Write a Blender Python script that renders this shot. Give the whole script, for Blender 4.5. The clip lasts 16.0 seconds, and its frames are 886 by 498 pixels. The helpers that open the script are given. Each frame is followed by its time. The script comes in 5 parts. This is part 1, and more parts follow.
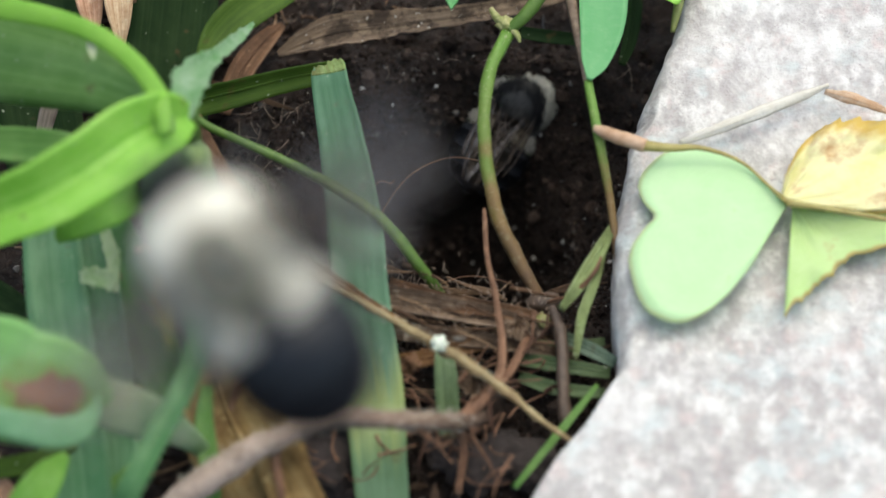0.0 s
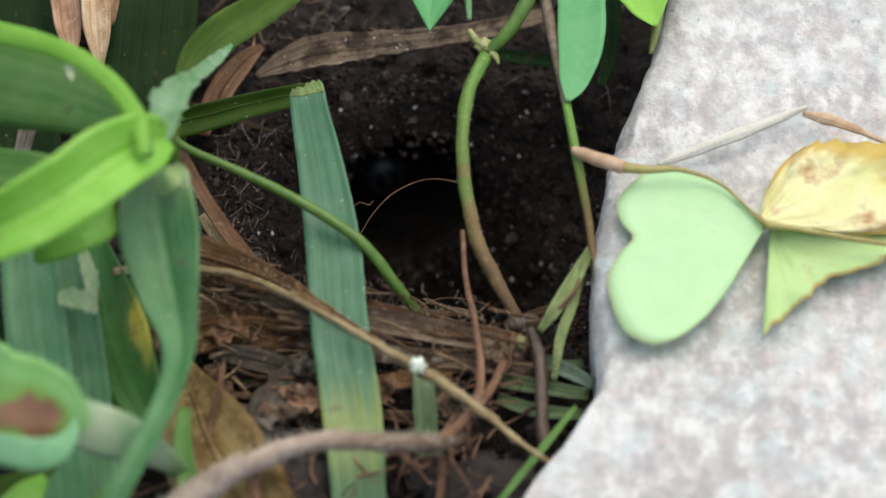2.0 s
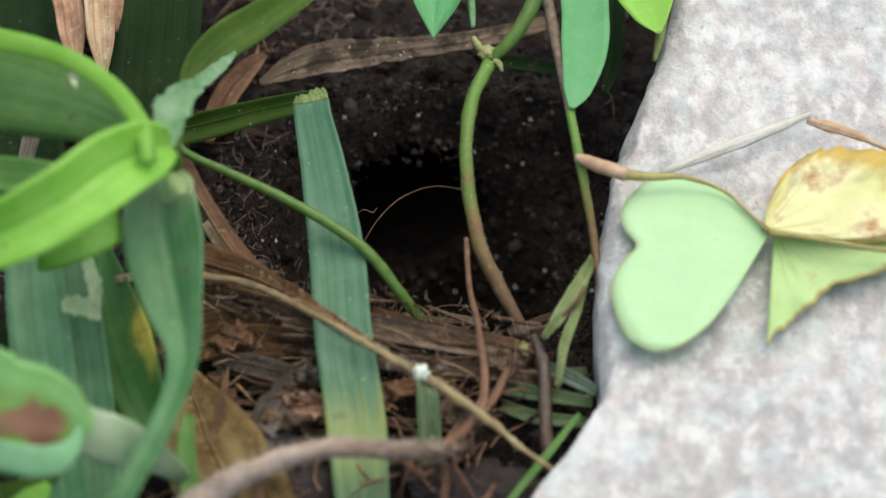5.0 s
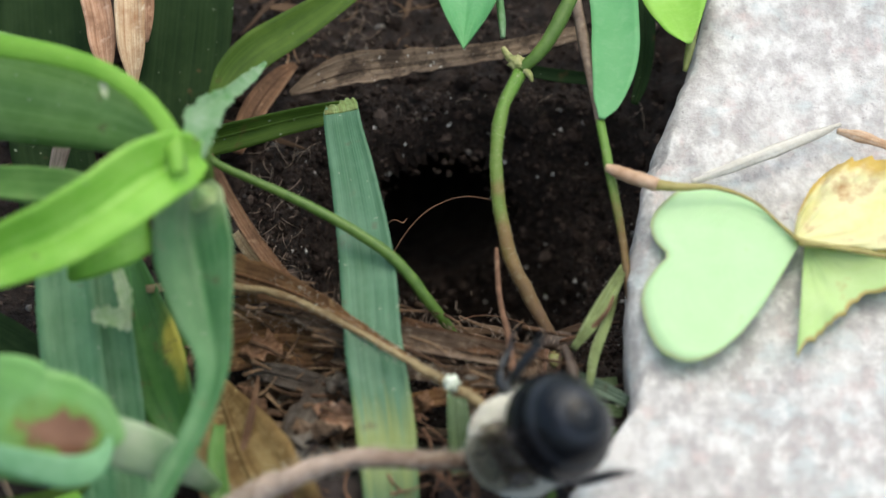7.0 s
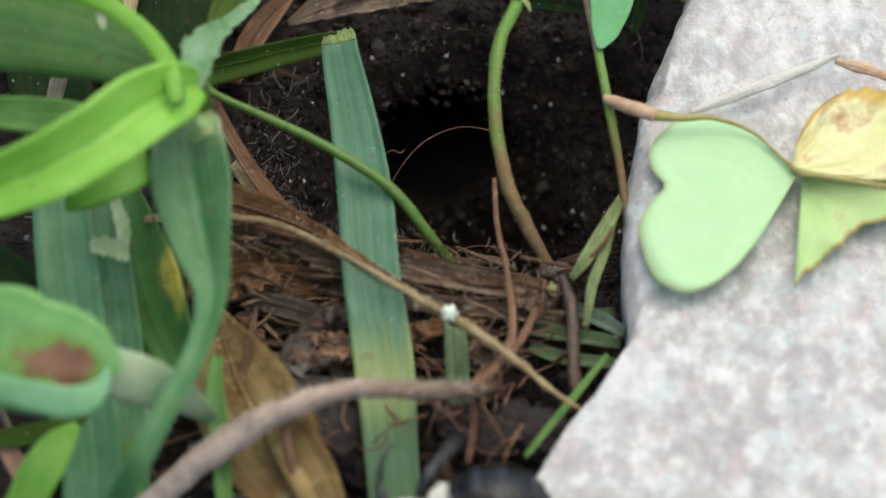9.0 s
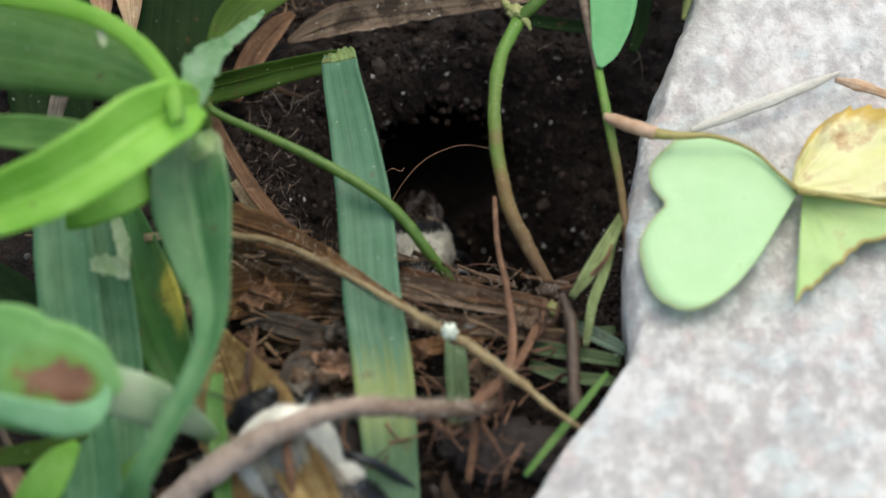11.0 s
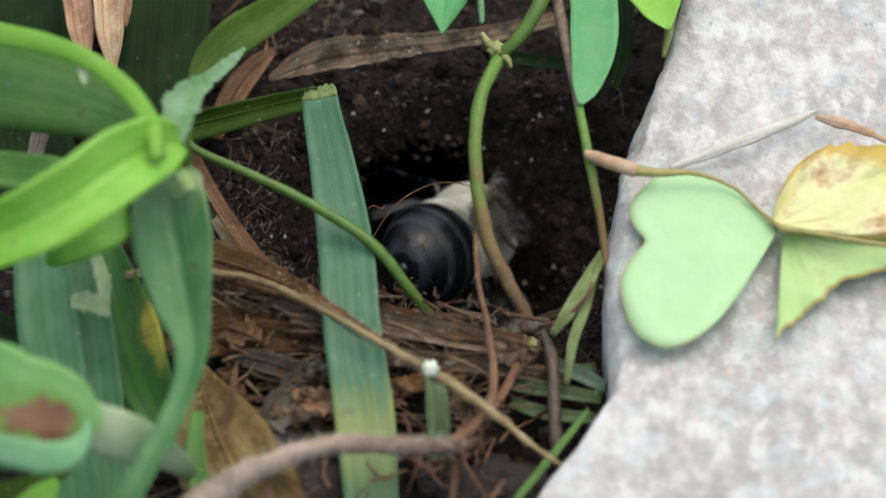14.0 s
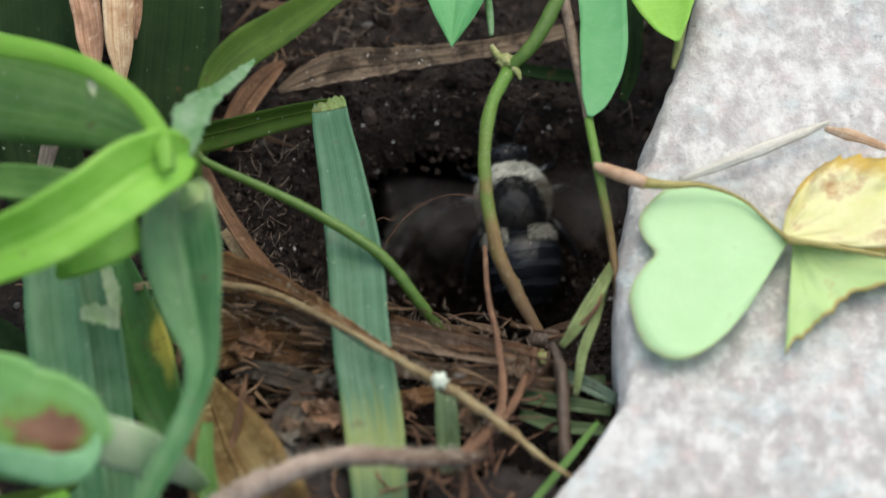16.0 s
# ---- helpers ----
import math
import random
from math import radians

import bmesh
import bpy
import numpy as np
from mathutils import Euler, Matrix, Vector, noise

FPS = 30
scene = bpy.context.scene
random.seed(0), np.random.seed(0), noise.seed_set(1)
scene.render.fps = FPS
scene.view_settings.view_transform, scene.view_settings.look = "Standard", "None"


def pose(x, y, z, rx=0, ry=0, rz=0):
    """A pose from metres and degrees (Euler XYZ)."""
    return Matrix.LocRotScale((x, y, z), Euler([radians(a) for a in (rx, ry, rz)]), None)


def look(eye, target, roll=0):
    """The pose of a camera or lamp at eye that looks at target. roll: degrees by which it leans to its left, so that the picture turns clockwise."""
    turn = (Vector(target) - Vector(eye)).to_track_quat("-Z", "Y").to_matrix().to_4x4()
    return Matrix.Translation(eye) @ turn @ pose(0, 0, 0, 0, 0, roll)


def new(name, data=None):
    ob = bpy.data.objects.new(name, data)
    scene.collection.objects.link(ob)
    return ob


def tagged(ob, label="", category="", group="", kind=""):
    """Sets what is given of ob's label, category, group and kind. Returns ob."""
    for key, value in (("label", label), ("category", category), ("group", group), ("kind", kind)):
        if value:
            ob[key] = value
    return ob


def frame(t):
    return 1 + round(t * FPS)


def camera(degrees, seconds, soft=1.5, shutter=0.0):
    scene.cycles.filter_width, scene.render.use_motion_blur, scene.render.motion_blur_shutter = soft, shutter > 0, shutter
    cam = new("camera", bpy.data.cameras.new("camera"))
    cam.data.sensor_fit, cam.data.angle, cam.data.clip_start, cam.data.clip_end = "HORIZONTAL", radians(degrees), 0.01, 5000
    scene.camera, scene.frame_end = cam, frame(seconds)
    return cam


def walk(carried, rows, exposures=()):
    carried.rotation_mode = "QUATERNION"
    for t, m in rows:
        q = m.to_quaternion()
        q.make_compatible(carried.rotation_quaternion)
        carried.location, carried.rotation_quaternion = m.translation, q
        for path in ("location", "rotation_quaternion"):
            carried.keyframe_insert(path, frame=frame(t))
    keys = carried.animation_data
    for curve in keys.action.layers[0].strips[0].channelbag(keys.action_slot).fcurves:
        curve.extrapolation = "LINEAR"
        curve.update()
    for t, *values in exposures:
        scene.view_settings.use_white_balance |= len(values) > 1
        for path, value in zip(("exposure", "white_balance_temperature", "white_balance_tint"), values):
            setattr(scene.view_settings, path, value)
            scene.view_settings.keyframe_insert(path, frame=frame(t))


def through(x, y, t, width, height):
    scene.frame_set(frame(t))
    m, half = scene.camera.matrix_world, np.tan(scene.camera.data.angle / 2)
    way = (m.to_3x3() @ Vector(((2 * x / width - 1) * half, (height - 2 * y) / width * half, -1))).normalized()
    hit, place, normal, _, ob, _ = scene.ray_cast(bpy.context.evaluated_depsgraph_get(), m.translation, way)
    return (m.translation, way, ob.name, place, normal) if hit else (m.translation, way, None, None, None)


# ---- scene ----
# A hand-sized patch of ground with a bumblebee nest hole beside a stone, filmed from a quarter of a metre away.
DIST = 0.25          # eye to the middle of the patch
PITCH = radians(55)  # the camera looks down at the ground by this much
SP, CP = math.sin(PITCH), math.cos(PITCH)
EYE = look((0.0, -DIST * CP, DIST * SP), (0, 0, 0))

# hand sway of the camera: seconds, degrees up, degrees to the left
SWAY = [
    (0, -0.4517, 0.2508),
    (0.5, -0.3263, 0.1320),
    (1, -0.3008, 0.0877),
    (1.5, -0.2640, 0.0754),
    (2, -0.1385, -0.0623),
    (2.5, -0.1254, -0.1631),
    (3, 0.0000, -0.0689),
    (3.5, 0.0000, 0.0000),
    (4, 0.0500, -0.0434),
    (4.2, -0.0377, -0.0246),
    (6.3, -0.0139, 0.0082),
    (6.5, -0.0016, 0.0648),
    (7, 0.1172, 0.4287),
    (7.5, -0.0393, 0.3467),
    (8, -0.4910, 0.2467),
    (8.5, -0.7418, 0.2090),
    (9, -0.8926, 0.3976),
    (11.5, -0.5156, 0.4033),
    (12, -0.4279, 0.4795),
    (12.5, -0.3533, 0.5853),
    (13, -0.1148, 0.4476),
    (13.5, -0.1271, 0.2722),
    (14, -0.0894, 0.1213),
    (14.5, -0.0894, 0.0328),
    (15, -0.0516, -0.0172),
    (15.5, -0.0771, 0.2221),
    (16, 0.0861, 0.2590),
]
cam = camera(12.8, 16.0, soft=1.5, shutter=0.8)
walk(cam, [(t, EYE @ pose(0, 0, 0, up, left, 0)) for t, up, left in SWAY], exposures=[(0.0, 0.74, 6750, 2.0), (1.5, 0.62, 6750, 2.0), (6.0, 0.64, 6750, 2.0), (7.5, 0.74, 6750, 2.0), (8.5, 0.6, 6750, 2.0), (16.0, 0.58, 6750, 2.0)])
cam.data.dof.use_dof = True
cam.data.dof.focus_distance = 0.2495
cam.data.dof.aperture_fstop = 28.0

# ---- light: bright overcast sky with a broad, weak sun ----
world = bpy.data.worlds.new("sky")
scene.world = world
world.use_nodes = True
wn = world.node_tree
sky = wn.nodes.new("ShaderNodeTexSky")
sky.sky_type = "NISHITA"
sky.sun_disc = False
sky.sun_elevation = radians(73)
sky.sun_rotation = radians(40)
sky.dust_density = 4.0
wn.nodes["Background"].inputs["Strength"].default_value = 0.15
wn.links.new(sky.outputs[0], wn.nodes["Background"].inputs["Color"])
sun = new("sun", bpy.data.lights.new("sun", "SUN"))
sun.data.energy = 1.1
sun.data.angle = radians(95)
sun.data.color = (1.0, 0.97, 0.92)
sun.matrix_world = look((0.2, 0.24, 1.0), (0, 0, 0))

# ---- placing: x to the right and y down the patch in 28ths of a millimetre, h in millimetres above the soil ----
MM = 0.001


def at(x, y, h):
    u, v = (x - 784) / 28, (441 - y) / 28
    w = (h - v * CP) / (SP - 0.0)
    k = 1 - w * MM / DIST
    w = (h - v * k * CP) / SP
    k = 1 - w * MM / DIST
    u, v = u * k, v * k
    return Vector((u * MM, (v * SP - w * CP) * MM, (v * CP + w * SP) * MM))


TOWARD = Vector((0, -CP, SP))
RIGHT = Vector((1, 0, 0))
UPWARD = Vector((0, SP, CP))


# ---- materials ----
class Nodes:
    """A small wrapper to wire a procedural material."""

    def __init__(self, name):
        self.m = bpy.data.materials.new(name)
        self.m.use_nodes = True
        self.t = self.m.node_tree
        self.bsdf = self.t.nodes["Principled BSDF"]
        self.out = self.t.nodes["Material Output"]

    def put(self, socket, value):
        if isinstance(value, bpy.types.NodeSocket):
            self.t.links.new(value, socket)
        elif value is not None:
            socket.default_value = (*value, 1) if isinstance(value, tuple) and len(value) == 3 and socket.type == "RGBA" else value

    def noise(self, scale, detail=4, rough=0.6, vector=None, stretch=None):
        n = self.t.nodes.new("ShaderNodeTexNoise")
        n.inputs["Scale"].default_value = scale
        n.inputs["Detail"].default_value = detail
        n.inputs["Roughness"].default_value = rough
        v = vector or self.coord("Object")
        if stretch:
            v = self.scaled(v, stretch)
        self.put(n.inputs["Vector"], v)
        return n.outputs["Fac"]

    def voronoi(self, scale, out="Distance", feature="F1", vector=None):
        n = self.t.nodes.new("ShaderNodeTexVoronoi")
        n.feature = feature
        n.inputs["Scale"].default_value = scale
        self.put(n.inputs["Vector"], vector or self.coord("Object"))
        return n.outputs[out]

    def coord(self, which):
        if which == "UV":
            return self.t.nodes.new("ShaderNodeUVMap").outputs[0]
        return self.t.nodes.new("ShaderNodeTexCoord").outputs[which]

    def scaled(self, v, s):
        n = self.t.nodes.new("ShaderNodeMapping")
        self.put(n.inputs["Vector"], v)
        n.inputs["Scale"].default_value = s
        return n.outputs[0]

    def axis(self, v, i):
        n = self.t.nodes.new("ShaderNodeSeparateXYZ")
        self.put(n.inputs[0], v)
        return n.outputs[i]

    def ramp(self, fac, *stops):
        n = self.t.nodes.new("ShaderNodeValToRGB")
        self.put(n.inputs[0], fac)
        e = n.color_ramp.elements
        while len(e) < len(stops):
            e.new(0.5)
        for el, (p, c) in zip(e, stops):
            el.position = p
            el.color = (*c, 1) if isinstance(c, tuple) else (c, c, c, 1)
        return n.outputs[0]

    def mix(self, fac, a, b, mode="MIX"):
        n = self.t.nodes.new("ShaderNodeMix")
        n.data_type, n.blend_type = "RGBA", mode
        self.put(n.inputs[0], fac)
        self.put(n.inputs[6], a)
        self.put(n.inputs[7], b)
        return n.outputs[2]

    def math(self, op, a, b=None):
        n = self.t.nodes.new("ShaderNodeMath")
        n.operation = op
        self.put(n.inputs[0], a)
        self.put(n.inputs[1], b)
        return n.outputs[0]

    def bump(self, height, strength, distance):
        n = self.t.nodes.new("ShaderNodeBump")
        n.inputs["Strength"].default_value = strength
        n.inputs["Distance"].default_value = distance
        self.put(n.inputs["Height"], height)
        self.put(self.bsdf.inputs["Normal"], n.outputs[0])
        return n.outputs[0]

    def done(self, color, rough=0.6, translucent=0.0, spec=0.5, tint=None):
        b = self.bsdf
        self.put(b.inputs["Base Color"], color)
        self.put(b.inputs["Roughness"], rough)
        b.inputs["Specular IOR Level"].default_value = spec
        if translucent:
            t = self.t.nodes.new("ShaderNodeBsdfTranslucent")
            self.put(t.inputs["Color"], tint or color)
            s = self.t.nodes.new("ShaderNodeMixShader")
            s.inputs[0].default_value = translucent
            self.t.links.new(b.outputs[0], s.inputs[1])
            self.t.links.new(t.outputs[0], s.inputs[2])
            self.t.links.new(s.outputs[0], self.out.inputs["Surface"])
        return self.m


def grass_material(name, base, pale, dark, band=None, stops=(), along=1, spots=0.5, rough=0.45, veins=11.0, spec=0.4):
    """A grass blade: fine lengthwise veins, blotches, brown flecks, and a coloured band (stops along it: UV y, 0 at the base; or across it: UV x)."""
    n = Nodes(name)
    uv = n.coord("UV")
    lines = n.noise(veins, 3, 0.6, uv, (1.0, 0.05, 1))
    fine = n.noise(veins * 3, 2, 0.6, uv, (1.0, 0.03, 1))
    c = n.mix(n.ramp(lines, (0.32, 0.0), (0.68, 1.0)), dark, base)
    c = n.mix(n.ramp(fine, (0.45, 0.0), (0.7, 0.5)), c, pale)
    c = n.mix(n.ramp(n.noise(350, 4, 0.6), (0.4, 0.0), (0.75, 0.6)), c, pale)
    c = n.mix(n.ramp(n.noise(4.0, 4, 0.6, uv, (1.0, 1.3, 1)), (0.46, 0.0), (0.72, 0.7)), c, dark)
    if band:
        edge = n.math("ADD", n.axis(uv, along), n.math("MULTIPLY", n.math("SUBTRACT", n.noise(260, 4, 0.6) if along == 0 else lines, 0.5), 0.5 if along == 0 else 0.2))
        c = n.mix(n.ramp(edge, *stops), c, band)
    c = n.mix(n.ramp(n.noise(700, 2, 0.5), (0.70 - 0.05 * spots, 0.0), (0.78, 0.55)), c, (0.10, 0.055, 0.025))
    c = n.mix(n.ramp(n.noise(2600, 1, 0.5), (0.74, 0.0), (0.78, 0.6)), c, (0.42, 0.46, 0.36))
    n.bump(n.math("ADD", lines, n.math("MULTIPLY", fine, 0.4)), 0.35, 0.0001)
    return n.done(c, rough, 0.28, spec, n.mix(1.0, c, (1.0, 1.0, 0.5), "MULTIPLY"))


def dry_material(name, base, pale, dark, rough=0.75, veins=9.0, through=0.1, worn=1.0):
    n = Nodes(name)
    uv = n.coord("UV")
    lines = n.noise(veins, 4, 0.65, uv, (1.0, 0.06, 1))
    c = n.ramp(lines, (0.28, dark), (0.5, base), (0.72, pale))
    c = n.mix(n.ramp(n.noise(420, 5, 0.7), (0.41, 0.0), (0.65, 0.75 + 0.1 * worn)), c, dark)
    c = n.mix(n.ramp(n.noise(230, 4, 0.65), (0.48, 0.0), (0.66, 0.6 * worn)), c, tuple(v * 0.55 for v in dark))
    c = n.mix(n.ramp(n.noise(1400, 2, 0.5), (0.62, 0.0), (0.74, 0.6)), c, pale)
    n.bump(n.math("ADD", lines, n.noise(1800, 3)), 0.9, 0.00025)
    return n.done(c, rough, through, 0.35)


def soil_material():
    n = Nodes("dark_soil")
    big = n.noise(220, 6, 0.65)
    fine = n.noise(1900, 5, 0.7)
    c = n.ramp(big, (0.3, (0.015, 0.0102, 0.0083)), (0.55, (0.029, 0.0202, 0.0162)), (0.8, (0.058, 0.042, 0.034)))
    c = n.mix(n.ramp(fine, (0.45, 0.0), (0.75, 0.6)), c, (0.058, 0.041, 0.032))
    c = n.mix(n.ramp(n.noise(520, 5, 0.7), (0.44, 0.0), (0.58, 0.9)), c, (0.008, 0.0056, 0.0046))
    n.bump(n.math("ADD", fine, big), 1.0, 0.0006)
    return n.done(c, n.ramp(fine, (0.35, 0.45), (0.7, 0.95)), 0, 0.2)


def grain_material(name, bright):
    n = Nodes(name)
    g = n.t.nodes.new("ShaderNodeNewGeometry").outputs["Random Per Island"]
    c = n.ramp(g, (0.0, (0.008, 0.0054, 0.0042)), (0.6, (0.030, 0.0205, 0.0165)), (0.972, (0.075, 0.055, 0.045)), (0.992, (bright, bright * 0.96, bright * 0.9)))
    n.bump(n.noise(2600, 4, 0.7), 0.8, 0.0002)
    return n.done(c, n.ramp(g, (0.5, 0.9), (0.97, 0.8), (0.99, 0.3)), 0, 0.12)


def stone_material():
    """Pale limestone: grey and white grains a millimetre across, faint pink and bluish stains, small pits."""
    n = Nodes("pale_limestone")
    flat = n.scaled(n.coord("Object"), (1.0, 0.75, 1.0))
    big = n.noise(110, 4, 0.55)
    patch = n.noise(420, 4, 0.6, flat)
    mid = n.noise(840, 5, 0.62, flat)
    fine = n.noise(2900, 4, 0.7)
    c = n.ramp(big, (0.32, (0.375, 0.36, 0.348)), (0.5, (0.445, 0.432, 0.42)), (0.68, (0.52, 0.51, 0.50)))
    c = n.mix(n.ramp(patch, (0.38, 0.6), (0.54, 0.0)), c, (0.35, 0.332, 0.33))
    c = n.mix(n.ramp(mid, (0.36, 0.62), (0.49, 0.0)), c, (0.315, 0.29, 0.285))
    c = n.mix(n.ramp(n.noise(620, 4, 0.6, flat), (0.54, 0.0), (0.68, 0.5)), c, (0.54, 0.43, 0.41))
    c = n.mix(n.ramp(n.noise(560, 3, 0.5, n.scaled(n.coord("Object"), (0.8, 1.0, 1.0))), (0.54, 0.0), (0.68, 0.5)), c, (0.50, 0.585, 0.59))
    c = n.mix(n.ramp(mid, (0.51, 0.0), (0.63, 0.8)), c, (0.615, 0.61, 0.595))
    c = n.mix(n.ramp(fine, (0.52, 0.0), (0.8, 0.4)), c, (0.62, 0.605, 0.59))
    pit = n.ramp(n.noise(1350, 3, 0.6), (0.64, 0.0), (0.74, 0.5))
    c = n.mix(pit, c, (0.27, 0.245, 0.24))
    n.bump(n.math("ADD", n.math("ADD", mid, n.math("MULTIPLY", fine, 0.25)), n.math("MULTIPLY", pit, -0.6)), 0.65, 0.0006)
    return n.done(c, 0.85, 0, 0.3)


def clover_material(name, base, pale, vein, blotch=None, amount=0.0, edge=None, width=0.03):
    n = Nodes(name)
    uv = n.coord("UV")
    c = n.mix(n.ramp(n.noise(260, 4, 0.6), (0.35, 0.0), (0.7, 0.8)), base, pale)
    c = n.mix(n.ramp(n.noise(14, 3, 0.6, uv, (0.25, 1.6, 1)), (0.5, 0.0), (0.75, 0.35)), c, vein)
    if blotch:
        c = n.mix(n.ramp(n.noise(260, 5, 0.65), (0.56 - amount, 0.0), (0.70 - amount, 0.9)), c, blotch)
    if edge:
        rim = n.math("ADD", n.axis(uv, 1), n.math("MULTIPLY", n.math("SUBTRACT", n.noise(320, 4, 0.6), 0.5), width * 4))
        c = n.mix(n.ramp(rim, (0.985 - 2 * width, 0.0), (0.995 - width * 0.5, 0.85)), c, edge)
    n.bump(n.noise(1500, 3, 0.6), 0.25, 0.0002)
    return n.done(c, 0.5, 0.3, 0.4, n.mix(1.0, c, (1.0, 1.0, 0.5), "MULTIPLY"))


def plain_material(name, a, b, rough=0.5, scale=900, spec=0.5, bump=0.3, translucent=0.0):
    n = Nodes(name)
    f = n.noise(scale, 4, 0.65)
    c = n.mix(n.ramp(f, (0.35, 0.0), (0.7, 1.0)), a, b)
    n.bump(f, bump, 0.0002)
    return n.done(c, rough, translucent, spec)


SOIL = soil_material()
CRUMBS = grain_material("soil_crumbs", 0.11)
# the few near-white grains hold the soil's wet glints as colour
GRIT = grain_material("glint_flecked_grit", 0.6)
STONE = stone_material()
G_BLUE = grass_material("blue_green_grass", (0.09, 0.245, 0.10), (0.19, 0.37, 0.20), (0.048, 0.16, 0.06))
G_CUT = grass_material("mown_grass", (0.068, 0.19, 0.095), (0.145, 0.29, 0.185), (0.042, 0.13, 0.062), (0.31, 0.35, 0.085), ((0.14, 0.15), (0.21, 0.6), (0.26, 0.62), (0.34, 0.0)), spots=1.0)
G_BRIGHT = grass_material("bright_grass", (0.215, 0.51, 0.06), (0.40, 0.68, 0.15), (0.19, 0.45, 0.04), veins=6.0, spots=0.0)
G_MID = grass_material("mid_green_grass", (0.115, 0.265, 0.048), (0.22, 0.38, 0.11), (0.07, 0.185, 0.03))
G_UPPER = grass_material("upper_leaf_grass", (0.14, 0.29, 0.065), (0.24, 0.40, 0.14), (0.095, 0.22, 0.045), veins=6.0, rough=0.55)
# grass in deep shade: the darkness is put into the colour
G_DEEP_SHADE = grass_material("shade_dark_grass", (0.016, 0.036, 0.010), (0.03, 0.056, 0.02), (0.009, 0.023, 0.007), rough=0.75, spec=0.1)
G_OLIVE = grass_material("olive_grass", (0.058, 0.115, 0.011), (0.10, 0.17, 0.024), (0.034, 0.075, 0.009), rough=0.6, spec=0.2)
DRY = dry_material("dry_grass", (0.21, 0.14, 0.09), (0.46, 0.38, 0.29), (0.065, 0.038, 0.022))
DRY_PALE = dry_material("pale_straw", (0.44, 0.34, 0.19), (0.66, 0.58, 0.41), (0.19, 0.125, 0.065), veins=5.0, worn=0.3)
DRY_STRAW = dry_material("weathered_straw", (0.34, 0.26, 0.13), (0.52, 0.46, 0.28), (0.17, 0.10, 0.045), veins=5.0, worn=0.5)
DRY_ORANGE = dry_material("tan_thatch", (0.29, 0.155, 0.06), (0.46, 0.29, 0.14), (0.12, 0.057, 0.024), veins=4.0, through=0.2)
DRY_GREY = dry_material("grey_dead_leaf", (0.15, 0.13, 0.105), (0.27, 0.25, 0.22), (0.06, 0.042, 0.03))
ROOT_RED = dry_material("reddish_root", (0.25, 0.13, 0.075), (0.40, 0.25, 0.155), (0.10, 0.05, 0.03), worn=0.4)
STEM_GREEN = plain_material("green_stem", (0.062, 0.13, 0.016), (0.11, 0.195, 0.032), 0.5, 1200, translucent=0.1)
STEM_OLIVE = plain_material("olive_stem", (0.13, 0.15, 0.035), (0.22, 0.25, 0.075), 0.5, 1500)
STEM_BROWN = plain_material("brown_stem", (0.045, 0.028, 0.019), (0.10, 0.068, 0.048), 0.6, 1500)
STEM_TAN = plain_material("tan_stem", (0.10, 0.066, 0.042), (0.25, 0.185, 0.135), 0.65, 1300)
STEM_PINK = plain_material("pinkish_stalk", (0.34, 0.20, 0.11), (0.52, 0.36, 0.25), 0.5, 900)
SHEATH = plain_material("papery_sheath", (0.13, 0.30, 0.11), (0.32, 0.45, 0.30), 0.6, 700, translucent=0.35)
CLOVER = clover_material("pale_clover", (0.49, 0.72, 0.41), (0.57, 0.78, 0.49), (0.58, 0.79, 0.49), (0.44, 0.60, 0.28), -0.05, (0.54, 0.62, 0.34), 0.008)
CLOVER_GREEN = clover_material("green_clover", (0.11, 0.36, 0.13), (0.17, 0.44, 0.19), (0.24, 0.48, 0.24))
CLOVER_YELLOW = clover_material("yellowed_clover", (0.72, 0.72, 0.34), (0.93, 0.88, 0.66), (0.88, 0.70, 0.50), (0.46, 0.22, 0.06), 0.045, (0.60, 0.40, 0.06), 0.1)
CLOVER_LIME = clover_material("lime_clover", (0.47, 0.66, 0.27), (0.56, 0.72, 0.36), (0.58, 0.70, 0.40), (0.48, 0.38, 0.14), -0.07, (0.50, 0.36, 0.12), 0.02)
CLOVER_BRIGHT = clover_material("bright_clover", (0.27, 0.56, 0.07), (0.38, 0.66, 0.14), (0.42, 0.68, 0.18))
G_EDGE = grass_material("leaf_edge", (0.19, 0.43, 0.045), (0.29, 0.53, 0.09), (0.15, 0.36, 0.03), veins=5.0, spots=0.0)
G_TWIST = grass_material("twisted_grass", (0.07, 0.215, 0.07), (0.17, 0.33, 0.15), (0.04, 0.14, 0.042), (0.50, 0.58, 0.33), ((0.0, 0.35), (0.08, 0.6), (0.16, 0.3), (0.3, 0.0)))
# shaded copy of the grass: duller green stands in for shade by the stone
G_SHADE_TONE = grass_material("shade_dulled_grass", (0.11, 0.17, 0.07), (0.20, 0.27, 0.15), (0.06, 0.10, 0.04), rough=0.6, spec=0.2)
G_GREY = grass_material("grey_green_grass", (0.15, 0.23, 0.16), (0.26, 0.34, 0.27), (0.08, 0.13, 0.08), rough=0.6, spec=0.2)
FUZZ = plain_material("pale_plant_hair", (0.45, 0.43, 0.34), (0.65, 0.63, 0.54), 0.6, 2500, translucent=0.3)
TIP_BROWN = dry_material("mown_edge", (0.19, 0.28, 0.09), (0.33, 0.40, 0.19), (0.14, 0.10, 0.035), veins=5.0)
TWIG_PINK = dry_material("pinkish_twig", (0.72, 0.56, 0.40), (0.82, 0.74, 0.62), (0.46, 0.26, 0.14), worn=0.0)
